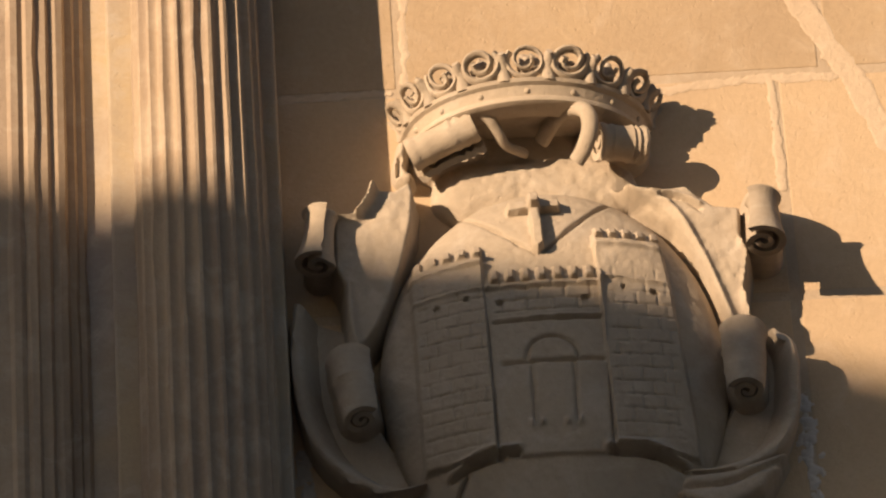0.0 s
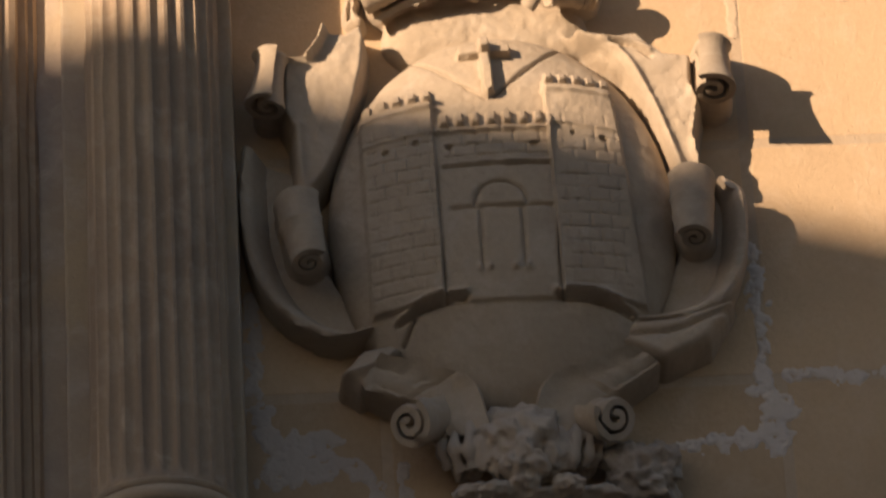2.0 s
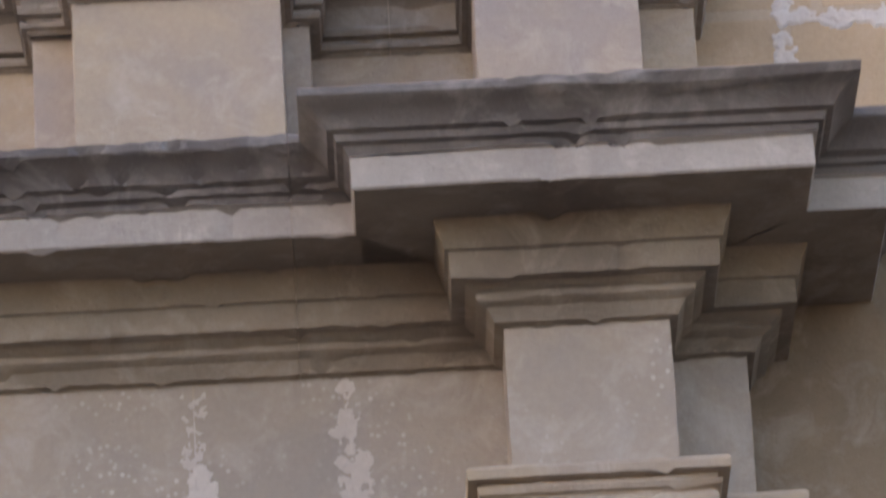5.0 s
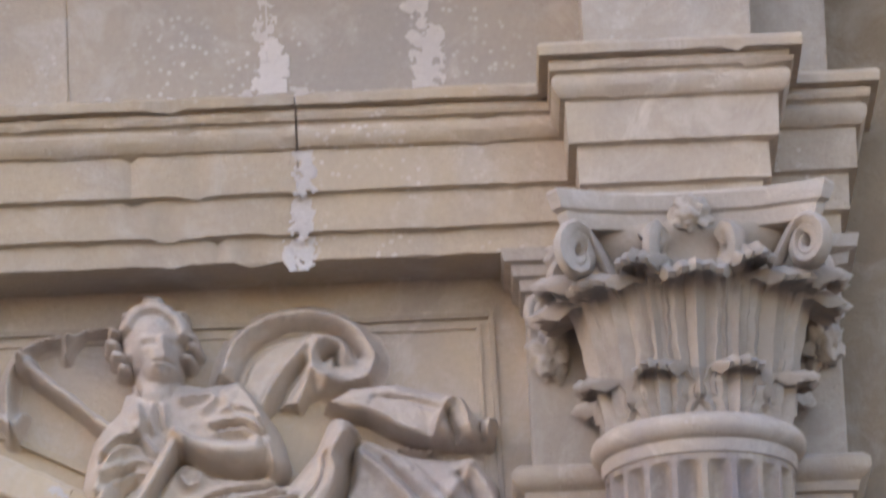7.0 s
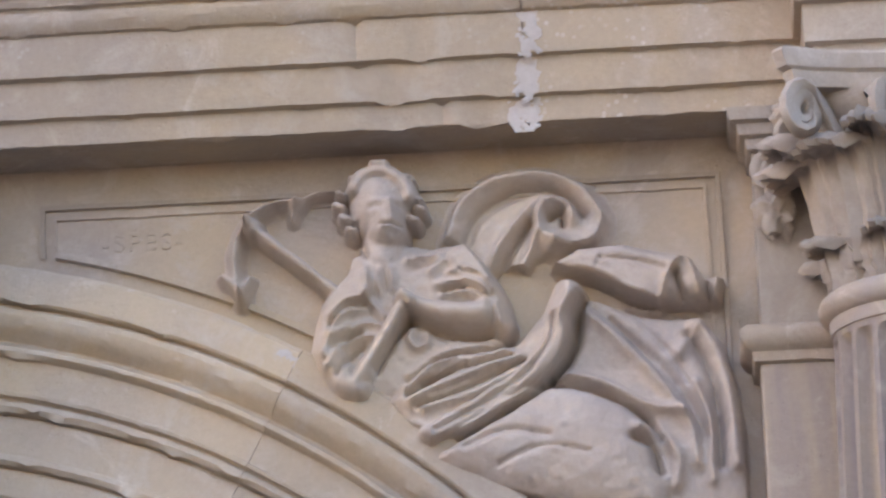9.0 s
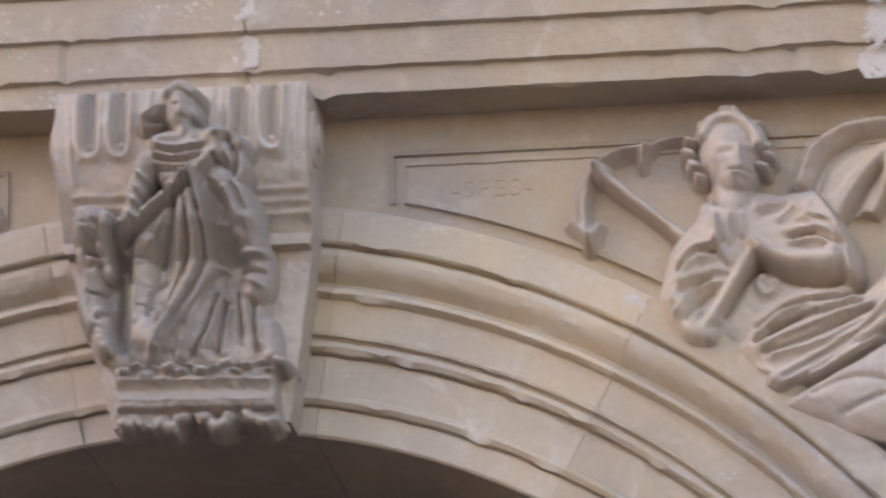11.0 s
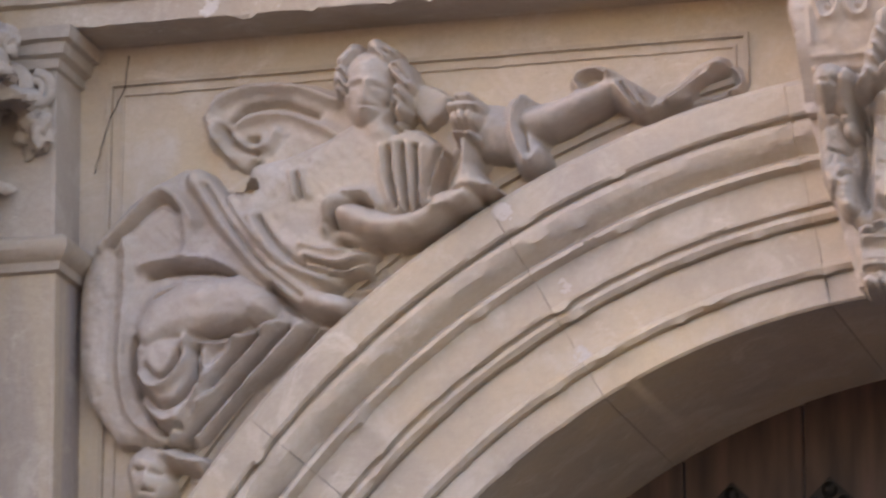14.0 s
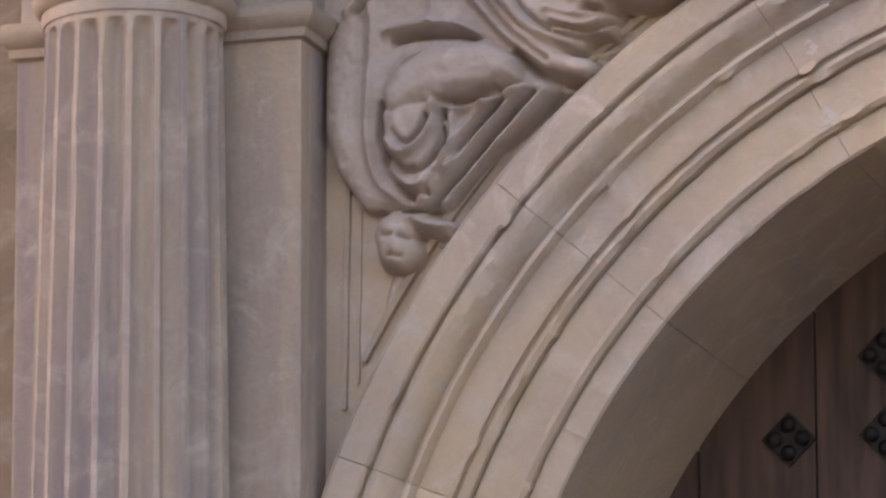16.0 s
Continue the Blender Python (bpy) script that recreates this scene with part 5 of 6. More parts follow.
CUP = [(0.0, 0.0474), (0.05, 0.0525), (0.10, 0.0474), (0.14, 0.0435), (0.4, 0.0422), (0.7, 0.0486), (0.86, 0.0538), (0.92, 0.0576), (1.0, 0.0589)]
HORN = [(0.0, 0.056), (0.07, 0.060), (0.13, 0.056), (0.2, 0.054), (0.42, 0.053), (0.47, 0.057), (0.53, 0.052), (0.72, 0.050), (0.78, 0.052), (0.84, 0.047), (0.95, 0.046), (1.0, 0.043)]
BARREL = [(0.0, 0.0560), (0.06, 0.0605), (0.12, 0.0560), (0.2, 0.0526), (0.26, 0.0571), (0.32, 0.0526), (0.6, 0.0526), (0.68, 0.0582), (0.73, 0.0526), (0.8, 0.0582), (0.86, 0.0526), (0.93, 0.0594), (1.0, 0.0560)]
RAM = [(0.0, 0.0582), (0.12, 0.0627), (0.24, 0.0582), (0.45, 0.0560), (0.56, 0.0605), (0.66, 0.0560), (0.8, 0.0594), (1.0, 0.0560)]


def coat_of_arms():
    arms = thing("coat_of_arms", 2.03, WALL_Y, 6.4, "carved limestone coat of arms with castle, crown and scrolled frame", "coat of arms")
    f = Relief(1.43, 2.66, 6.46, 7.98, 0.0036)
    cx, cz, rx, rz = 2.03, 7.19, 0.372, 0.465
    # eared plates on both shoulders of the shield
    f.plate([(1.759, 7.645), (1.751, 7.683), (1.708, 7.656), (1.682, 7.660), (1.668, 7.672), (1.652, 7.662), (1.646, 7.631), (1.622, 7.597), (1.573, 7.597), (1.569, 7.467), (1.589, 7.417), (1.588, 7.263), (1.621, 7.252), (1.662, 7.308), (1.694, 7.374), (1.724, 7.459), (1.752, 7.571)], 0.130, 0.016, False)
    f.plate([(2.173, 7.665), (2.203, 7.646), (2.294, 7.628), (2.347, 7.634), (2.372, 7.604), (2.402, 7.579), (2.462, 7.571), (2.457, 7.494), (2.471, 7.454), (2.455, 7.367), (2.463, 7.274), (2.400, 7.275), (2.369, 7.392), (2.305, 7.530)], 0.125, 0.016, False)
    f.ridge([(1.666, 7.670), (1.658, 7.636), (1.631, 7.594)], 0.010, 0.045)
    f.ridge([(1.583, 7.588), (1.625, 7.589)], 0.008, 0.02)
    f.ridge([(1.604, 7.420), (1.607, 7.322), (1.617, 7.259)], 0.012, 0.02)
    f.groove([(2.203, 7.623), (2.277, 7.576), (2.336, 7.477), (2.374, 7.369), (2.404, 7.277)], 0.007, 0.03)
    f.ridge([(2.218, 7.628), (2.299, 7.587), (2.357, 7.476), (2.396, 7.361), (2.418, 7.273)], 0.010, 0.02)
    f.ridge([(2.269, 7.614), (2.334, 7.602), (2.369, 7.577)], 0.006, 0.016)
    f.groove([(2.285, 7.602), (2.338, 7.590), (2.368, 7.566)], 0.005, 0.016)
    f.ridge([(2.460, 7.485), (2.473, 7.445), (2.456, 7.358), (2.459, 7.274)], 0.010, 0.03)
    # hollow under the crown
    f.lump([(1.95, 7.80), (2.10, 7.80)], 0.10, 0.050)
    f.lump([(1.88, 7.69), (2.16, 7.68)], 0.085, 0.072)
    f.lump([(1.807, 7.773), (1.883, 7.795)], 0.05, 0.085)
    f.lump([(2.154, 7.778), (2.228, 7.773)], 0.05, 0.085)
    f.lump([(1.737, 7.804), (1.726, 7.749), (1.745, 7.722)], 0.018, 0.07)
    f.groove([(1.728, 7.774), (1.724, 7.737)], 0.007, 0.04)
    for pts, r, h in (([(1.556, 7.601), (1.545, 7.502)], 0.036, 0.14), ([(2.502, 7.577), (2.501, 7.492)], 0.044, 0.165), ([(1.594, 7.231), (1.613, 7.123)], 0.050, 0.13), ([(2.439, 7.248), (2.436, 7.137)], 0.050, 0.14)):
        f.lump(pts, r, h)
    f.lump([(1.667, 7.661), (1.653, 7.621), (1.627, 7.588)], 0.015, 0.15)
    f.pillow([(1.664, 6.825), (1.712, 6.783), (1.806, 6.869), (1.783, 6.897), (1.716, 6.884)], 0.125, 0.018)
    f.pillow([(2.255, 6.874), (2.353, 6.823), (2.454, 6.870), (2.517, 6.977), (2.385, 6.935), (2.284, 6.926)], 0.125, 0.020)
    f.groove([(2.272, 6.889), (2.382, 6.897), (2.493, 6.946)], 0.008, 0.02)
    f.ridge([(1.673, 6.814), (1.738, 6.835), (1.796, 6.870)], 0.010, 0.025)
    f.blur(1)
    f.weather(0.003)
    f.mesh("scroll_frame", ARMSTONE, WALL_Y, parent=arms, label="eared shoulder plates beside the shield")
    bm = bmesh.new()                          # lion mask: skull, brows, muzzle, cheeks, chin, paws and curled mane
    for (at,), size, seed in (([(2.041, -0.050, 6.644)], (0.080, 0.080, 0.082), 1), ([(2.008, -0.110, 6.649)], (0.034, 0.030, 0.026), 2), ([(2.076, -0.110, 6.651)], (0.034, 0.030, 0.026), 3), ([(2.040, -0.125, 6.593)], (0.020, 0.034, 0.036), 4),
                              ([(2.017, -0.120, 6.565)], (0.030, 0.034, 0.026), 5), ([(2.061, -0.120, 6.565)], (0.030, 0.034, 0.026), 6), ([(2.038, -0.110, 6.532)], (0.028, 0.028, 0.020), 7), ([(1.987, -0.080, 6.605)], (0.026, 0.030, 0.038), 8),
                              ([(2.100, -0.080, 6.607)], (0.026, 0.030, 0.038), 9), ([(1.986, -0.050, 6.705)], (0.026, 0.026, 0.026), 10), ([(2.111, -0.050, 6.704)], (0.026, 0.026, 0.026), 11), ([(1.982, -0.100, 6.517)], (0.036, 0.036, 0.018), 12),
                              ([(2.127, -0.100, 6.522)], (0.034, 0.036, 0.022), 13), ([(1.938, -0.060, 6.532)], (0.046, 0.036, 0.018), 14), ([(2.054, -0.080, 6.513)], (0.060, 0.034, 0.014), 15), ([(2.184, -0.050, 6.523)], (0.056, 0.036, 0.018), 16),
                              ([(1.918, -0.010, 6.671)], (0.050, 0.050, 0.070), 17), ([(2.166, -0.010, 6.665)], (0.046, 0.050, 0.066), 18)):
        worn_blob(bm, at, size, seed, 0.4)
    for k, pts in enumerate(([(1.963, -0.050, 6.712), (1.940, -0.070, 6.690), (1.927, -0.090, 6.630), (1.934, -0.070, 6.587)], [(1.945, -0.040, 6.721), (1.912, -0.060, 6.694), (1.897, -0.080, 6.631), (1.911, -0.050, 6.591)], [(1.924, -0.030, 6.724), (1.889, -0.050, 6.689), (1.874, -0.050, 6.640), (1.889, -0.030, 6.610)], [(1.965, -0.070, 6.675), (1.953, -0.090, 6.623), (1.960, -0.070, 6.580)],
                             [(2.130, -0.050, 6.705), (2.149, -0.070, 6.678), (2.150, -0.090, 6.617), (2.135, -0.070, 6.576)], [(2.152, -0.040, 6.709), (2.178, -0.060, 6.676), (2.179, -0.070, 6.626), (2.165, -0.050, 6.590)], [(2.169, -0.030, 6.708), (2.199, -0.040, 6.672), (2.196, -0.040, 6.627), (2.183, -0.020, 6.606)], [(2.120, -0.070, 6.669), (2.126, -0.090, 6.614), (2.117, -0.070, 6.577)])):
        tube(bm, [tuple(v) for v in rounded(pts, 5)], [0.013 + 0.003 * math.sin(q * 1.3 + k) for q in range(16)], 8, 1.0)
    # Same stone as the frame; the greyer material stands in for shade on the mask.
    fused(part("lion_mask", bm, GREYSTONE, arms, "worn lion mask with a curled mane"), 0.004)
    # straps with raised lips
    for outer, inner, lip, hollow, rim, ribs in (
            ([(1.483, 7.390), (1.473, 7.295), (1.478, 7.157), (1.510, 7.039), (1.571, 6.964), (1.658, 6.917), (1.736, 6.929)], [(1.613, 7.331), (1.624, 7.219), (1.642, 7.122), (1.682, 7.051), (1.721, 7.015), (1.749, 6.999), (1.779, 6.978)], 0.115, 0.05, 0.06, 0),
            ([(2.508, 7.261), (2.548, 7.222), (2.547, 7.104), (2.515, 7.003), (2.456, 6.948), (2.373, 6.927), (2.284, 6.924)], [(2.439, 7.276), (2.422, 7.180), (2.399, 7.098), (2.366, 7.045), (2.329, 7.019), (2.303, 7.001), (2.271, 6.988)], 0.115, 0.05, 0.06, 0),
            ([(1.713, 6.796), (1.770, 6.764), (1.830, 6.740), (1.883, 6.667)], [(1.758, 6.855), (1.856, 6.823), (1.948, 6.782), (1.981, 6.657)], 0.125, 0.135, 0.150, 7),
            ([(2.338, 6.811), (2.266, 6.761), (2.217, 6.729), (2.169, 6.653)], [(2.279, 6.854), (2.186, 6.816), (2.092, 6.775), (2.056, 6.653)], 0.125, 0.135, 0.150, 7)):
        bm = bmesh.new()
        dished_strap(bm, outer, inner, lip, hollow, rim, ribs)
        part("strap", bm, ARMSTONE, arms, smooth=50)
    # rolled ends
    for (p0, p1), rows, turns, phase, hand in (
            ([(1.557, -0.090, 7.591), (1.540, -0.100, 7.456)], CUP, 1.7, 1.2, 1), ([(2.499, -0.100, 7.565), (2.494, -0.125, 7.439)], CUP, 1.8, 2.0, -1),
            ([(1.592, -0.070, 7.234), (1.615, -0.130, 7.056)], HORN, 2.0, 0.4, 1), ([(2.438, -0.080, 7.247), (2.427, -0.140, 7.071)], HORN, 2.0, 2.6, -1),
            ([(1.754, -0.060, 7.737), (1.898, -0.100, 7.784)], BARREL, 1.7, 3.6, 1), ([(2.161, -0.090, 7.744), (2.263, -0.060, 7.748)], BARREL, 1.7, 5.6, -1),
            ([(1.804, -0.110, 6.678), (1.873, -0.020, 6.737)], RAM, 2.0, 1.5, 1), ([(2.237, -0.110, 6.673), (2.177, -0.020, 6.722)], RAM, 2.0, 1.5, -1)):
        bm = bmesh.new()
        scroll_roll(bm, p0, p1, rows, turns, phase, hand, 0.015)
        part("rolled_end", bm, ARMSTONE, arms, smooth=45)
    # ribbons that hang from the crown
    for pts, r in (([(1.894, -0.120, 7.809), (1.923, -0.120, 7.796), (1.944, -0.100, 7.772), (1.962, -0.070, 7.752), (2.004, -0.020, 7.760)], 0.012), ([(2.040, -0.030, 7.781), (2.074, -0.080, 7.808), (2.108, -0.130, 7.801), (2.137, -0.160, 7.771), (2.142, -0.160, 7.731), (2.127, -0.140, 7.692), (2.109, -0.120, 7.671)], 0.019)):
        bm = bmesh.new()
        tube(bm, [tuple(v) for v in rounded(pts, 4)], r, 10, 0.75)
        part("ribbon", bm, ARMSTONE, arms, smooth=60)
    s = Relief(cx - rx - 0.01, cx + rx + 0.01, cz - rz - 0.01, cz + rz + 0.01, 0.003)
    rho = np.hypot((s.X - cx) / rx, (s.Z - cz) / rz)
    s.h = np.where(rho < 1, 0.055 + 0.150 * np.clip(1 - rho ** 2, 0, 1) ** 0.5, 0)
    dome = s.h.copy()
    gx, gz = s.X, s.Z
    s.X, s.Z = (gx - 1.598) / 0.985 + 1.598, (gz - 1.6) / 0.985 + 1.6     # the drawing is laid on the raised face
    shield_carving(s)
    s.X, s.Z = gx, gz
    s.h = np.where(rho < 0.985, s.h, dome)
    s.weather(0.002)
    s.mesh("shield", ARMSTONE, WALL_Y, parent=arms, label="domed oval shield with a towered castle and a cross")
    crown(arms)
    return arms


def shield_carving(s):
    """Castle of two towers and a curtain wall, its courses cut as joints; a cross above between two slanting lines."""
    bottom = 7.03
    curtain = [(1.905, bottom), (2.145, bottom), (2.15, 7.465), (1.895, 7.465)]
    s.plate(curtain, 0.010, 0.004)
    s.plate([(1.745, bottom), (1.90, bottom), (1.893, 7.54), (1.735, 7.525)], 0.020, 0.005)
    s.plate([(2.155, bottom), (2.335, bottom), (2.285, 7.565), (2.137, 7.575)], 0.020, 0.005)
    for x0, x1, z, w in ((1.735, 1.90, 7.54, 0.022), (2.135, 2.29, 7.575, 0.022), (1.90, 2.14, 7.465, 0.02)):
        n = 5 if x1 - x0 < 0.2 else 7
        for i in range(n):
            x = x0 + (x1 - x0) * (i + 0.5) / n
            s.plate([(x - w * 0.42, z - 0.012), (x + w * 0.42, z - 0.012), (x + w * 0.42, z + 0.022), (x - w * 0.42, z + 0.022)], 0.016, 0.004)
    s.ridge([(1.735, 7.50), (1.9, 7.512)], 0.007, 0.012)
    s.ridge([(2.14, 7.545), (2.29, 7.54)], 0.007, 0.012)
    s.ridge([(1.74, 7.43), (1.9, 7.44)], 0.006, 0.010)
    s.ridge([(1.905, 7.44), (2.145, 7.44)], 0.006, 0.012)
    s.ridge([(2.15, 7.45), (2.29, 7.44)], 0.006, 0.010)
    s.ridge([(1.91, 7.355), (2.14, 7.355)], 0.004, 0.008)
    s.groove([(1.91, 7.348), (2.14, 7.348)], 0.005, 0.010)
    for row in range(13):
        z = 7.06 + row * 0.032
        for x0, x1 in ((1.75, 1.895), (2.16, 2.30)):
            s.groove([(x0, z), (x1, z + 0.003)], 0.003, 0.0036)
            for i in range(3):
                x = x0 + (i + 0.3 + 0.45 * (row % 2)) * (x1 - x0) / 3
                s.groove([(x, z), (x, z + 0.032)], 0.003, 0.0034)
    for row in range(3):
        z = 7.375 + row * 0.028
        s.groove([(1.915, z), (2.14, z)], 0.003, 0.005)
        for i in range(4):
            x = 1.93 + (i + 0.5 * (row % 2)) * 0.055
            s.groove([(x, z), (x, z + 0.028)], 0.003, 0.005)
    for x, z in ((1.79, 7.405), (1.855, 7.415), (1.925, 7.40), (2.11, 7.40), (2.195, 7.425), (2.26, 7.415)):
        s.hole([(x, z)], 0.007, 0.012)
    # gate
    arch = [(2.03 + 0.055 * math.cos(math.pi * i / 10), 7.255 + 0.05 * math.sin(math.pi * i / 10)) for i in range(11)]
    s.groove(arch, 0.006, 0.013)
    s.groove([(1.925, 7.245), (2.14, 7.245)], 0.006, 0.012)
    s.groove([(1.985, 7.24), (1.985, 7.10)], 0.005, 0.009)
    s.groove([(2.075, 7.24), (2.075, 7.10)], 0.005, 0.009)
    for x in (1.98, 2.0, 2.055, 2.08):
        s.ridge([(x, 7.10), (x, 7.104)], 0.008, 0.012)
    # cross and the lines below it
    s.plate([(2.004, 7.715), (2.026, 7.715), (2.030, 7.545), (2.016, 7.53), (2.008, 7.545)], 0.030, 0.004)
    s.plate([(1.958, 7.683), (2.072, 7.685), (2.072, 7.655), (1.958, 7.653)], 0.026, 0.004)
    s.groove([(1.85, 7.69), (1.94, 7.60), (2.012, 7.53)], 0.005, 0.016)
    s.groove([(2.19, 7.70), (2.11, 7.62), (2.03, 7.535)], 0.005, 0.016)
    # torn lower hem
    s.ridge([(1.80, 7.015), (1.87, 7.045), (1.945, 7.05)], 0.010, 0.022)
    s.groove([(1.80, 7.005), (1.87, 7.03), (1.945, 7.037)], 0.007, 0.02)
    s.ridge([(2.14, 7.045), (2.22, 7.045), (2.30, 7.02)], 0.010, 0.022)
    s.groove([(2.14, 7.033), (2.22, 7.03), (2.30, 7.008)], 0.007, 0.02)
    s.groove([(1.81, 6.965), (1.835, 7.01)], 0.006, 0.02)


def tube(bm, pts, radii, seg=8, squash=1.0):
    """A round bar along 3D points."""
    pts = [Vector(p) for p in pts]
    rings = []
    up = Vector((0.13, 1, 0.07)).normalized()
    for i, p in enumerate(pts):
        d = (pts[min(i + 1, len(pts) - 1)] - pts[max(i - 1, 0)]).normalized()
        a = d.cross(up).normalized()
        b = a.cross(d)
        r = radii[i] if isinstance(radii, (list, tuple)) else radii
        rings.append([bm.verts.new(p + a * (r * math.cos(2 * math.pi * k / seg)) + b * (r * squash * math.sin(2 * math.pi * k / seg))) for k in range(seg)])
    for r0, r1 in zip(rings, rings[1:]):
        for k in range(seg):
            bm.faces.new((r0[k], r0[(k + 1) % seg], r1[(k + 1) % seg], r1[k]))
    bm.faces.new(rings[0][::-1])
    bm.faces.new(rings[-1])
    return bm


CROWN_X, CROWN_Z, CROWN_RX, CROWN_RY = 2.012, 7.795, 0.255, 0.215


def crown_at(a, out=0.0):
    return (CROWN_X + (CROWN_RX + out) * math.cos(a), WALL_Y - (CROWN_RY + out) * math.sin(a))


def crown(arms):
    bm = bmesh.new()
    prof = [(-0.05, 0.0), (0.0, 0.0), (0.008, 0.006), (0.006, 0.014), (0.0, 0.02), (0.004, 0.040), (0.012, 0.045), (0.014, 0.053), (0.004, 0.058), (-0.05, 0.058)]
    n = 60
    rings = []
    for i in range(n + 1):
        a = math.pi * i / n
        rings.append([bm.verts.new((*crown_at(a, o + z * 0.25), CROWN_Z + z)) for o, z in prof])
    for r0, r1 in zip(rings, rings[1:]):
        for j in range(len(prof) - 1):
            bm.faces.new((r0[j], r1[j], r1[j + 1], r0[j + 1]))
    part("crown_band", bm, ARMSTONE, arms, "plain moulded band of the crown", smooth=35)
    bm = bmesh.new()                          # inside of the crown
    v = [bm.verts.new((*crown_at(math.pi * i / 30, -0.01), CROWN_Z + 0.02)) for i in range(31)]
    bm.faces.new(v)
    part("crown_inside", bm, ARMSTONE, arms)
    for k in range(9):
        a0 = math.pi * (k + 0.5) / 9
        bm = bmesh.new()
        flip = 1 if k % 2 else -1
        pts, rad = [], []
        for i in range(34):                   # an open C whose one end curls inwards
            f = i / 33
            ang = radians(140 + 270 * f / 0.66) if f < 0.66 else radians(50 + 330 * (f - 0.66) / 0.34)
            r = 0.036 if f < 0.45 else 0.036 - 0.024 * (f - 0.45) / 0.55
            pts.append((*crown_at(a0 + flip * r * math.cos(ang) / 0.25, 0.028 + 0.014 * math.sin(ang) + 0.008 * f), CROWN_Z + 0.094 + r * math.sin(ang) * 0.9))
            rad.append(0.0085 * (1 - 0.35 * f) + 0.0015 * math.sin(k * 2.7))
        tube(bm, pts, rad, 8, 1.7)
        part("crown_scroll", bm, ARMSTONE, arms, smooth=60)
        bm = bmesh.new()                      # leaf folded behind the C
        worn_blob(bm, (*crown_at(a0 + 0.03 * flip, 0.002), CROWN_Z + 0.096), (0.022, 0.014, 0.026), 20 + k, 0.5)
        part("crown_leaf", bm, ARMSTONE, arms, smooth=60)
    for k in range(10):
        a0 = math.pi * (k + 0.02) / 9.04
        bm = bmesh.new()
        tube(bm, [(*crown_at(a0, 0.016), CROWN_Z + 0.050), (*crown_at(a0, 0.022), CROWN_Z + 0.08), (*crown_at(a0, 0.034), CROWN_Z + 0.095), (*crown_at(a0, 0.052), CROWN_Z + 0.104)],
             [0.018, 0.014, 0.015, 0.008], 8, 0.8)
        part("crown_leaf", bm, ARMSTONE, arms, smooth=60)
    for k in range(7):
        a = math.pi * (k + 1) / 8
        bm = bmesh.new()
        bmesh.ops.create_icosphere(bm, subdivisions=2, radius=0.0075, matrix=Matrix.Translation((*crown_at(a, 0.006), CROWN_Z + 0.030)))
        part("crown_stud", bm, ARMSTONE, arms, smooth=60)


coat_of_arms()


def rosette():
    bm = bmesh.new()
    for (at,), size, seed in (([(2.261, -0.010, 6.599)], (0.050, 0.050, 0.052), 31), ([(2.320, -0.010, 6.601)], (0.046, 0.050, 0.048), 32), ([(2.281, -0.020, 6.553)], (0.056, 0.048, 0.036), 33), ([(2.335, 0.020, 6.531)], (0.032, 0.036, 0.052), 34)):
        worn_blob(bm, at, size, seed, 0.5)
    for k in range(11):
        a = 2 * math.pi * k / 11
        worn_blob(bm, (2.289 + 0.050 * math.cos(a), -0.035, 6.587 + 0.034 * math.sin(a)), (0.017, 0.020, 0.017), 40 + k, 0.4)
    return fused(part("carved_fragment", bm, GREYSTONE), 0.004)


tagged(rosette(), "broken carved limestone fragment beside the pedestal", "fragment")


# ---------------------------------------------------------------- capitals
def bell(z):
    t = min(1, max(0, (z - 4.36) / 0.36))
    return 0.162 + 0.014 * t + 0.058 * t ** 3


def leaf(bm, cx, cy, ang, z0, h, half, curl, lobes=3):
    """An acanthus leaf on the bell: ribbed, lobed at its edge, its tip curled outwards."""
    nu, nv = 21, 18
    rows = []
    for j in range(nv + 1):
        v = j / nv
        if v < 0.8:
            zz, out = z0 + h * v / 0.8, 0.010 + 0.012 * v
        else:
            q = (v - 0.8) / 0.2 * 2.7
            zz, out = z0 + h + curl * math.sin(q) * 0.9, 0.0196 + curl * (1 - math.cos(q)) * 1.15
        w = half * (0.86 + 0.22 * math.sin(v * 2.6)) * (1 - 0.55 * max(0, (v - 0.72) / 0.28) ** 2)
        w *= 1.03 - 0.15 * abs(math.sin(v * math.pi * lobes)) ** 0.6
        row = []
        for i in range(nu):
            u = -1 + 2 * i / (nu - 1)
            rib = 0.0065 * math.cos(u * math.pi * 5.0) + 0.010 * math.exp(-(u / 0.12) ** 2) - 0.016 * u ** 4
            r = bell(min(zz, z0 + h)) + out + rib
            a = ang + u * w / 0.2
            n = noise.noise(Vector((math.cos(a) * 9, math.sin(a) * 9, zz * 30))) * 0.005
            row.append(bm.verts.new((cx + (r + n) * math.cos(a), cy + (r + n) * math.sin(a), zz - 0.012 * u * u * v + n)))
        rows.append(row)
    inner = []
    for row in rows:
        inner.append([])
        for v in row:
            d = Vector((v.co.x - cx, v.co.y - cy, 0)).normalized() * 0.011
            inner[-1].append(bm.verts.new((v.co.x - d.x, v.co.y - d.y, v.co.z - 0.009)))
    for g in (rows, inner):
        for a, b in zip(g, g[1:]):
            for i in range(nu - 1):
                bm.faces.new((a[i], a[i + 1], b[i + 1], b[i]))
    for i in (0, nu - 1):
        for a, b, c, d in zip(rows, rows[1:], inner, inner[1:]):
            bm.faces.new((a[i], b[i], d[i], c[i]))
    for i in range(nu - 1):
        bm.faces.new((rows[-1][i], rows[-1][i + 1], inner[-1][i + 1], inner[-1][i]))
    return bm


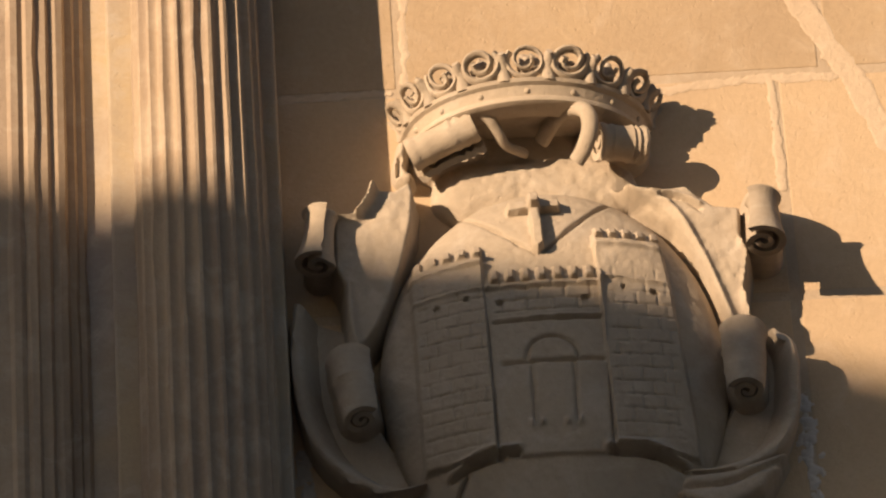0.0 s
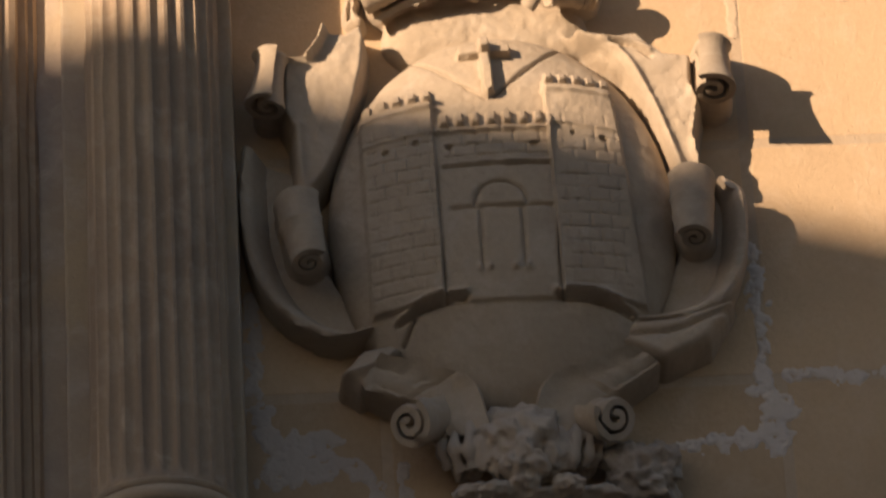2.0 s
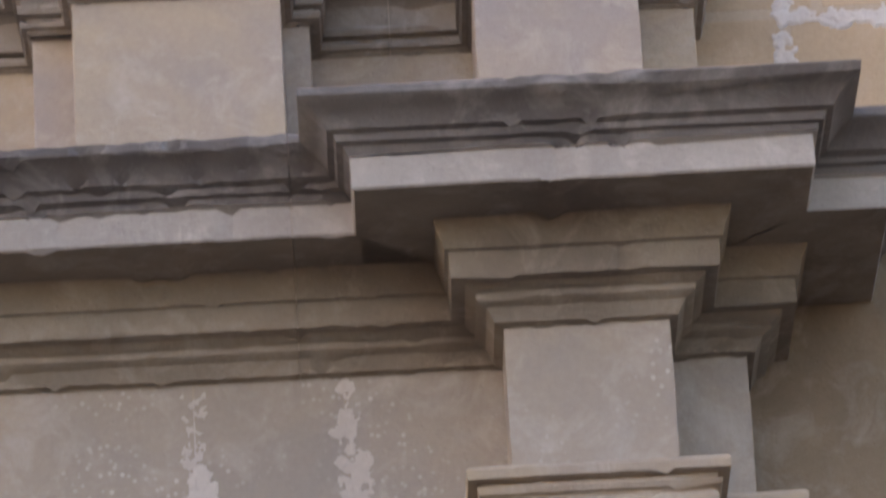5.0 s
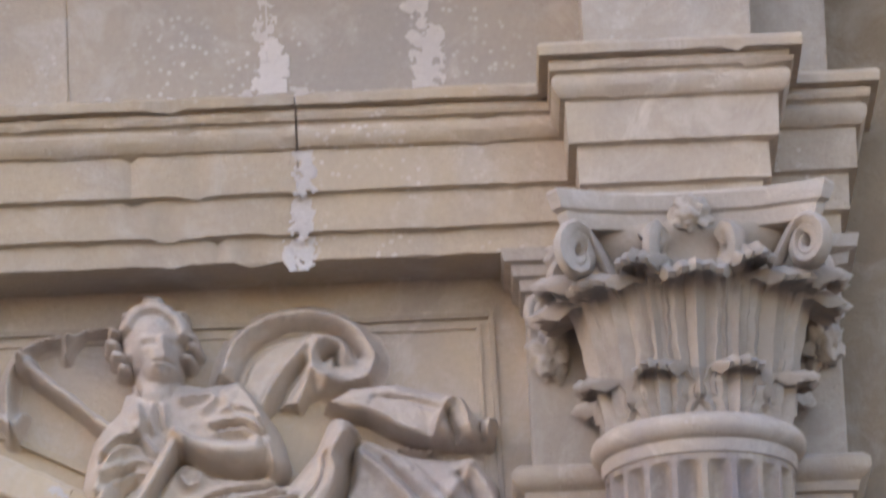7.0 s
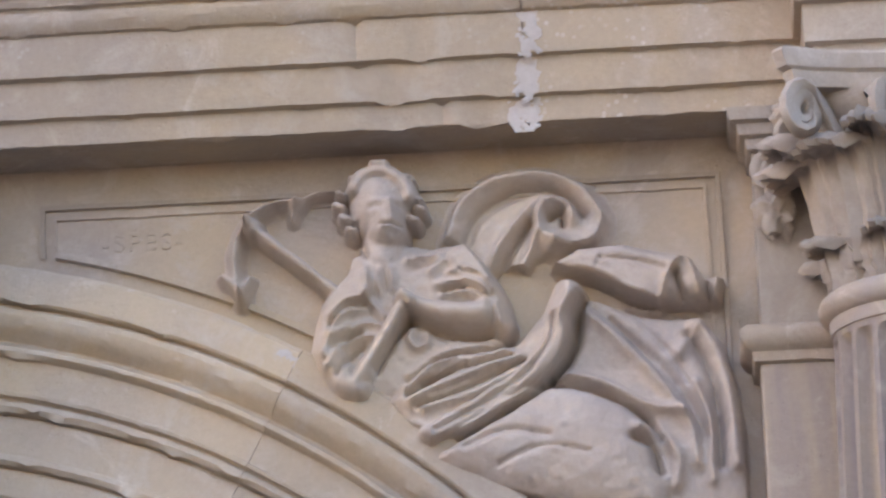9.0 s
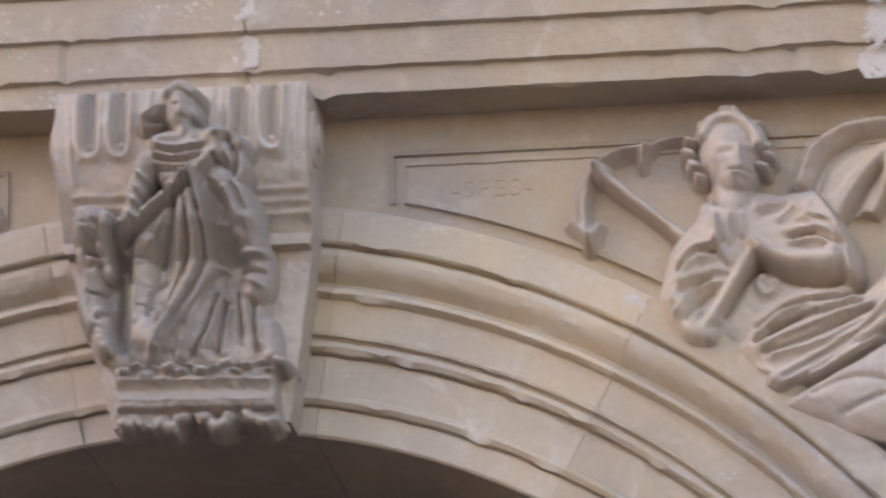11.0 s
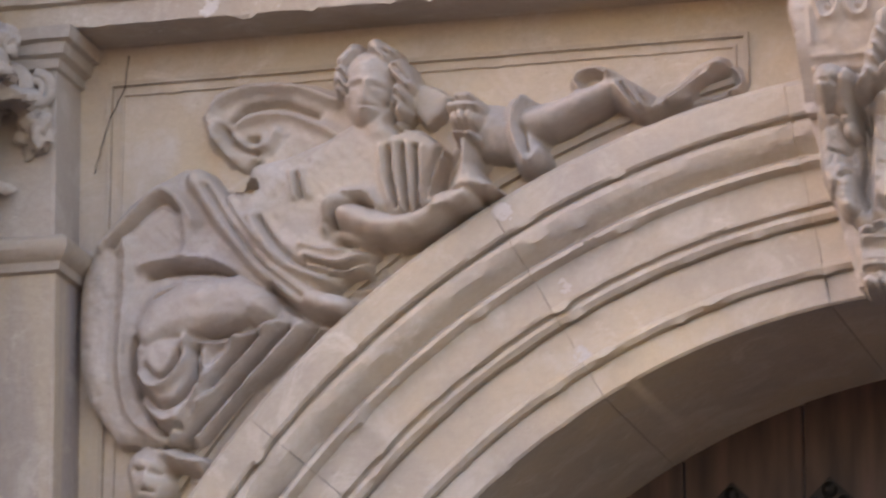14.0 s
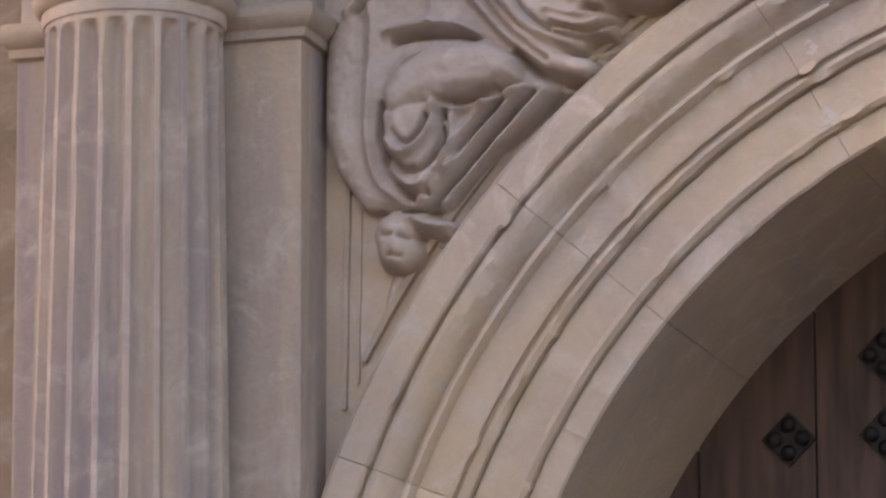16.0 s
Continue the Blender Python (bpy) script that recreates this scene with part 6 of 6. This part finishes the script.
def volute(bm, cx, cy, ang, z, reach, size):
    """A scroll in the upright plane that stands out at the angle, with a stalk from the bell."""
    pts, rad = [], []
    d = Vector((math.cos(ang), math.sin(ang), 0))
    c = Vector((cx, cy, z)) + d * reach
    for i in range(9):                         # stalk
        f = i / 8
        p = Vector((cx, cy, 0)) + d * (0.17 + (reach - 0.17) * f)
        p.z = z - 0.11 + (0.11 + size) * math.sin(f * math.pi / 2)
        pts.append(p)
        rad.append(0.011 + 0.006 * f)
    for i in range(1, 34):
        f = i / 33
        a = math.pi / 2 - f * 4.1 * math.pi
        r = size * (1 - 0.80 * f)
        pts.append(c + d * (r * math.cos(a)) + Vector((0, 0, r * math.sin(a))))
        rad.append(0.017 * (1 - 0.45 * f))
    tube(bm, pts, rad, 8, 2.0)
    return bm


def abacus(bm, cx, cy, half, z0, z1, dip):
    """A square slab with hollowed sides and cut corners, flaring upwards."""
    rings = []
    for z, k in ((z0, 0.90), (z0 + 0.3 * (z1 - z0), 0.93), (z0 + 0.42 * (z1 - z0), 0.93), (z0 + 0.5 * (z1 - z0), 0.97), (z0 + 0.9 * (z1 - z0), 1.0), (z1, 0.99)):
        ring = []
        for side in range(4):
            a = side * math.pi / 2
            for i in range(13):
                f = -1 + 2 * i / 12
                x, y = f * half * k * 0.93, -(half * k - dip * (1 - f * f))
                n = noise.noise(Vector((x * 20 + side * 5, y * 20, z * 20))) * 0.004
                ring.append(bm.verts.new((cx + x * math.cos(a) - y * math.sin(a), cy + x * math.sin(a) + y * math.cos(a), z + n)))
        rings.append(ring)
    for r0, r1 in zip(rings, rings[1:]):
        n = len(r0)
        for i in range(n):
            bm.faces.new((r0[i], r0[(i + 1) % n], r1[(i + 1) % n], r1[i]))
    bm.faces.new(rings[0][::-1])
    bm.faces.new(rings[-1])
    return bm


def capital(s):
    cx, cy = s * COL_X, COL_Y
    cap = thing("capital", cx, cy, 4.365, "worn Corinthian capital with acanthus leaves and corner scrolls", "capital", "capitals of the door columns")
    bm = bmesh.new()
    lathe(bm, [(bell(4.355 + 0.03 * i), 4.355 + 0.03 * i) for i in range(12)] + [(0.238, 4.70), (0.242, 4.722), (0.1, 4.725)], cx, cy, 48)
    part("bell", bm, GREYSTONE, cap, smooth=50)
    for k in range(8):
        a = -math.pi / 2 + k * math.pi / 4
        bm = bmesh.new()
        leaf(bm, cx, cy, a + math.pi / 8, 4.358, 0.085, 0.085, 0.024)
        part("leaf", bm, GREYSTONE, cap, smooth=60)
        bm = bmesh.new()
        leaf(bm, cx, cy, a, 4.40, 0.200, 0.098, 0.040, 5)
        part("leaf", bm, GREYSTONE, cap, smooth=60)
        bm = bmesh.new()
        leaf(bm, cx, cy, a + math.pi / 8, 4.47, 0.150, 0.060, 0.046, 4)
        part("leaf", bm, GREYSTONE, cap, smooth=60)
    for k in range(4):
        bm = bmesh.new()
        volute(bm, cx, cy, math.pi / 4 + k * math.pi / 2, 4.672, 0.305, 0.044)
        part("scroll", bm, GREYSTONE, cap, smooth=50)
        for q in (-0.3, 0.3):
            bm = bmesh.new()
            volute(bm, cx, cy, k * math.pi / 2 + q, 4.664, 0.240, 0.032)
            part("scroll", bm, GREYSTONE, cap, smooth=50)
        bm = bmesh.new()
        a = k * math.pi / 2
        worn_blob(bm, (cx + 0.232 * math.cos(a), cy + 0.232 * math.sin(a), 4.735), (0.034, 0.030, 0.034), 60 + k, 0.5)
        part("flower", bm, GREYSTONE, cap, smooth=60)
    bm = bmesh.new()
    abacus(bm, cx, cy, 0.268, 4.716, 4.785, 0.050)
    part("abacus", bm, GREYSTONE, cap, smooth=30)
    return cap


for s in (-1, 1):
    capital(s)
    # scrolls and cap moulding on the pilaster's visible edges
    pc = thing("pilaster_capital", s * 2.07, MAIN_Y, 4.5, "carved pilaster capital with scrolled leaf corners", "capital", "pilaster capitals")
    bm = bmesh.new()
    x0, x1 = s * 2.07 - 0.30, s * 2.07 + 0.30
    sweep(bm, [(0.0, 4.70), (0.008, 4.704), (0.010, 4.724), (0.022, 4.73), (0.026, 4.752), (0.040, 4.757), (0.044, 4.781), (0.0, 4.7825)],
          [(x0, 0.03), (x0, MAIN_Y), (x1, MAIN_Y), (x1, 0.03)], step=0.03, wear=0.006)
    part("cap_moulding", bm, GREYSTONE, pc, smooth=30)
    for e in (-1, 1):
        x = s * 2.07 + e * 0.262
        bm = bmesh.new()
        pts, rad = [], []
        for i in range(30):
            f = i / 29
            a = math.pi * 0.5 + e * (-f * 3.6 * math.pi)
            r = 0.036 * (1 - 0.8 * f)
            pts.append((x + r * math.cos(a), MAIN_Y - 0.012 - 0.01 * f, 4.655 + r * math.sin(a)))
            rad.append(0.014 * (1 - 0.5 * f))
        tube(bm, pts, rad, 8)
        part("scroll", bm, GREYSTONE, pc, smooth=60)
        bm = bmesh.new()
        worn_blob(bm, (x + e * 0.0, MAIN_Y - 0.012, 4.575), (0.034, 0.030, 0.046), 70 + e, 0.6)
        part("leaf", bm, GREYSTONE, pc, smooth=60)

# ---------------------------------------------------------------- panel mouldings on the spandrels
def strip(bm, pts, width, y0, y1):
    """A flat fillet along points in the wall's plane."""
    rings = []
    for i, p in enumerate(pts):
        p = Vector(p)
        a = (p - Vector(pts[i - 1])).normalized() if i else (Vector(pts[1]) - p).normalized()
        b = (Vector(pts[i + 1]) - p).normalized() if i < len(pts) - 1 else a
        na, nb = Vector((-a.y, a.x)), Vector((-b.y, b.x))
        m = (na + nb) / (1 + na.dot(nb)) * width / 2
        rings.append([bm.verts.new((q.x, y, q.y)) for q, y in ((p + m, y0), (p + m * 0.8, y1), (p - m * 0.8, y1), (p - m, y0))])
    for r0, r1 in zip(rings, rings[1:]):
        for k in range(3):
            bm.faces.new((r0[k], r1[k], r1[k + 1], r0[k + 1]))
    return bm


def line(a, b, n=30):
    return [(a[0] + (b[0] - a[0]) * i / n + worn(a[0] + i, 0, a[1], 0.0012), a[1] + (b[1] - a[1]) * i / n + worn(i * 0.3, a[0], b[1], 0.0012)) for i in range(n + 1)]


def arc(r, a0, a1, n=40):
    return [(r * math.cos(radians(a0 + (a1 - a0) * i / n)), SPRING + r * math.sin(radians(a0 + (a1 - a0) * i / n))) for i in range(n + 1)]


for s in (-1, 1):
    panel = thing("spandrel_panel", s * 1.0, 0, 4.0, "sunk spandrel panel with a narrow limestone border", "panel", "spandrel panels", "structure")
    bm = bmesh.new()
    strip(bm, [(s * x, z) for x, z in line((0.384, 4.606), (0.384, 4.708), 4)[:-1] + line((0.384, 4.708), (1.704, 4.708), 60)[:-1] + line((1.704, 4.708), (1.724, 3.55), 50)], 0.011, 0.002, -0.011)
    part("outer_fillet", bm, STONE, panel)
    bm = bmesh.new()
    strip(bm, [(s * x, z) for x, z in line((0.408, 4.62), (0.408, 4.686), 4)[:-1] + line((0.408, 4.686), (1.678, 4.686), 60)[:-1] + line((1.678, 4.686), (1.698, 3.60), 50)], 0.008, 0.002, -0.007)
    part("inner_fillet", bm, STONE, panel)
    bm = bmesh.new()
    ps = arc(1.906, 77.6, 28, 60)
    strip(bm, [(s * x, z) for x, z in ps], 0.016, 0.002, -0.016)
    part("arched_fillet", bm, STONE, panel)

# ---------------------------------------------------------------- inscription
txt = bpy.data.curves.new("inscription", 'FONT')
txt.body = "-SPES-"
txt.size = 0.05
txt.extrude = 0.0015
txt.align_x = 'CENTER'
txt.space_character = 1.25
txt.materials.append(STONE)
ins = new("inscription", txt)
ins.matrix_world = pose(0.578, -0.0015, 4.615, 90, 0, 0)
tagged(ins, "faint raised stone letters on the spandrel panel", "inscription")

# ---------------------------------------------------------------- joints, cracks, mortar
def crack(name, pts, width, y, label):
    bm = bmesh.new()
    q = []
    for a, b in zip(pts, pts[1:]):
        for i in range(6):
            f = i / 6
            q.append((a[0] + (b[0] - a[0]) * f + noise.noise(Vector((a[0] * 9 + i, a[1] * 9, 1))) * 0.004, a[1] + (b[1] - a[1]) * f))
    q.append(pts[-1])
    strip(bm, q, width, y + 0.001, y - 0.0006)
    return tagged(part(name, bm, CRACK), label, "crack", kind="structure")


CRACK = simple_material("crack_shadow", (0.05, 0.042, 0.036), 1.0)
crack("crack", [(-1.665, 4.765), (-1.672, 4.70), (-1.70, 4.64), (-1.722, 4.57), (-1.735, 4.52)], 0.0025, -0.0125, "thin dark crack down the spandrel's corner")


def mortar(name, x0, x1, z0, z1, strokes, y, label, material=None, h=0.0035, ragged=1.0):
    """A smear of pale mortar, ragged at its edge."""
    f = Relief(x0, x1, z0, z1, 0.003)
    f.wob = (f.smooth_noise(41, 7) * 0.035 + f.smooth_noise(42, 3) * 0.012) * ragged
    for pts, r in strokes:
        d, _ = f.distance(pts)
        f.h = np.maximum(f.h, h * np.clip((r - d) / 0.006, 0, 1))
    f.h *= np.clip(0.9 + ragged * (1.6 * f.smooth_noise(43, 6) + 1.6 * f.smooth_noise(44, 2)), 0, 1)
    return tagged(f.mesh(name, material or MORTAR, y, sink=0.0015, floor=0.0008), label, "mortar", kind="structure")


mortar("mortar_patch", 1.46, 1.92, 6.30, 7.12, [([(1.491, 7.058), (1.487, 6.855)], 0.020), ([(1.501, 6.787), (1.522, 6.719), (1.629, 6.713)], 0.030), ([(1.531, 6.652), (1.627, 6.673)], 0.042), ([(1.651, 6.672), (1.720, 6.628), (1.741, 6.548), (1.743, 6.443)], 0.018),
       ([(1.787, 6.651), (1.791, 6.545), (1.781, 6.441)], 0.014), ([(1.721, 6.418), (1.714, 6.379)], 0.012)], WALL_Y - 0.0105, "pale mortar smeared over the wall beside the pedestal")
mortar("mortar_patch", 2.34, 2.95, 6.02, 7.2, [([(2.561, 7.122), (2.567, 6.957), (2.563, 6.794)], 0.016), ([(2.563, 6.794), (2.591, 6.753), (2.565, 6.674)], 0.028), ([(2.387, 6.676), (2.471, 6.682), (2.554, 6.682)], 0.016), ([(2.609, 6.827), (2.709, 6.824), (2.829, 6.825)], 0.013),
       ([(2.408, 6.343), (2.479, 6.344), (2.520, 6.334)], 0.010), ([(2.523, 6.334), (2.525, 6.243), (2.521, 6.141)], 0.017), ([(2.552, 6.239), (2.657, 6.233), (2.774, 6.235)], 0.014)], WALL_Y - 0.0105, "pale mortar along the joints of the church wall")
# A pale curved ribbon, drawn with the same helper as the smears.
mortar("mortar_patch", 2.55, 2.90, 7.75, 8.25, [([(2.62, 8.2), (2.68, 8.07), (2.734, 7.967), (2.77, 7.88), (2.81, 7.78)], 0.03)], WALL_Y - 0.0105, "curved pale band on the church wall", JOINT, 0.0014, 0.3)
mortar("mortar_joint", 1.43, 2.76, 7.63, 8.27, [([(2.304, 7.936), (2.418, 7.951), (2.569, 7.959), (2.707, 7.955)], 0.011), ([(2.560, 7.964), (2.561, 7.838), (2.563, 7.677)], 0.011), ([(1.757, 8.215), (1.754, 8.098), (1.751, 7.993)], 0.011), ([(1.479, 7.969), (1.604, 7.970), (1.717, 7.972)], 0.011)], WALL_Y - 0.0105, "wide pale lime joints between the blocks of the wall", JOINT, 0.0015, 0.3)
mortar("lime_bloom", -0.7, 1.75, 5.08, 5.17, [([(-0.65, 5.112), (0.1, 5.118), (0.7, 5.112)], 0.016), ([(0.7, 5.112), (1.28, 5.12), (1.6, 5.113), (1.72, 5.11)], 0.009)], -0.161, "white lime bloom along the foot of the frieze", h=0.0014)
SMEARS = ((1.350, 4.955, -0.203, 0.020, 0.035), (1.343, 4.872, -0.184, 0.022, 0.028), (1.340, 4.808, -0.1665, 0.028, 0.014), (0.121, 4.955, -0.203, 0.010, 0.03), (0.126, 4.872, -0.184, 0.014, 0.022),
          (-1.444, 4.872, -0.184, 0.013, 0.02), (-1.448, 4.81, -0.1665, 0.016, 0.012), (1.290, 5.28, -0.161, 0.022, 0.13), (1.292, 5.16, -0.1625, 0.030, 0.06), (1.60, 5.19, -0.161, 0.026, 0.08), (1.588, 5.33, -0.161, 0.018, 0.08), (1.575, 5.26, -0.1625, 0.010, 0.12))
for x, z, y, rx, rz in SMEARS:
    mortar("mortar_smear", x - rx * 2 - 0.02, x + rx * 2 + 0.02, z - rz - 0.03, min(z + rz + 0.03, 5.42), [([(x, z - rz * 0.7), (x + 0.002, z + rz * 0.7)], rx)], y, "pale mortar smear over a joint", h=0.0016)
for x, z, y, r in ((-0.758, 4.215, -0.039, 0.008), (-0.727, 4.077, -0.023, 0.011), (0.852, 4.361, -0.083, 0.013), (1.022, 4.034, -0.039, 0.009), (-0.868, 4.36, -0.084, 0.013)):
    mortar("mortar_spot", x - 0.07, x + 0.07, z - 0.07, z + 0.07, [([(x, z), (x + 0.006, z - 0.008)], r)], y, "small splash of white mortar on the arch", h=0.002)


# ---------------------------------------------------------------- ashlar of the church wall
def ashlar():
    wall = bpy.data.objects["wall_church"]
    rng = random.Random(4)
    courses = [(5.80, 6.246), (6.246, 6.826), (6.826, 7.40), (7.40, 7.972), (7.972, 8.55)]
    cuts = [[1.2, 2.53, 3.2, 4.1], [1.2, 1.76, 2.60, 3.3, 4.1], [1.2, 2.05, 2.565, 3.4, 4.1], [1.2, 1.9, 2.567, 3.25, 4.1], [1.2, 1.742, 2.68, 3.5, 4.1]]
    for (z0, z1), xs in zip(courses, cuts):
        for a, b in zip(xs, xs[1:]):
            bm = bmesh.new()
            d = rng.uniform(0.0, 0.0012)
            box(bm, a + 0.011, b - 0.011, WALL_Y - 0.0085 - d, WALL_Y + 0.02, z0 + 0.011, z1 - 0.011, 0.003)
            part("ashlar_block", bm, WALLS, wall)
    bm = bmesh.new()
    box(bm, 1.2, 4.1, WALL_Y - 0.0080, WALL_Y + 0.01, 5.8, 8.55)
    part("joint_mortar", bm, JOINT, wall)


ashlar()
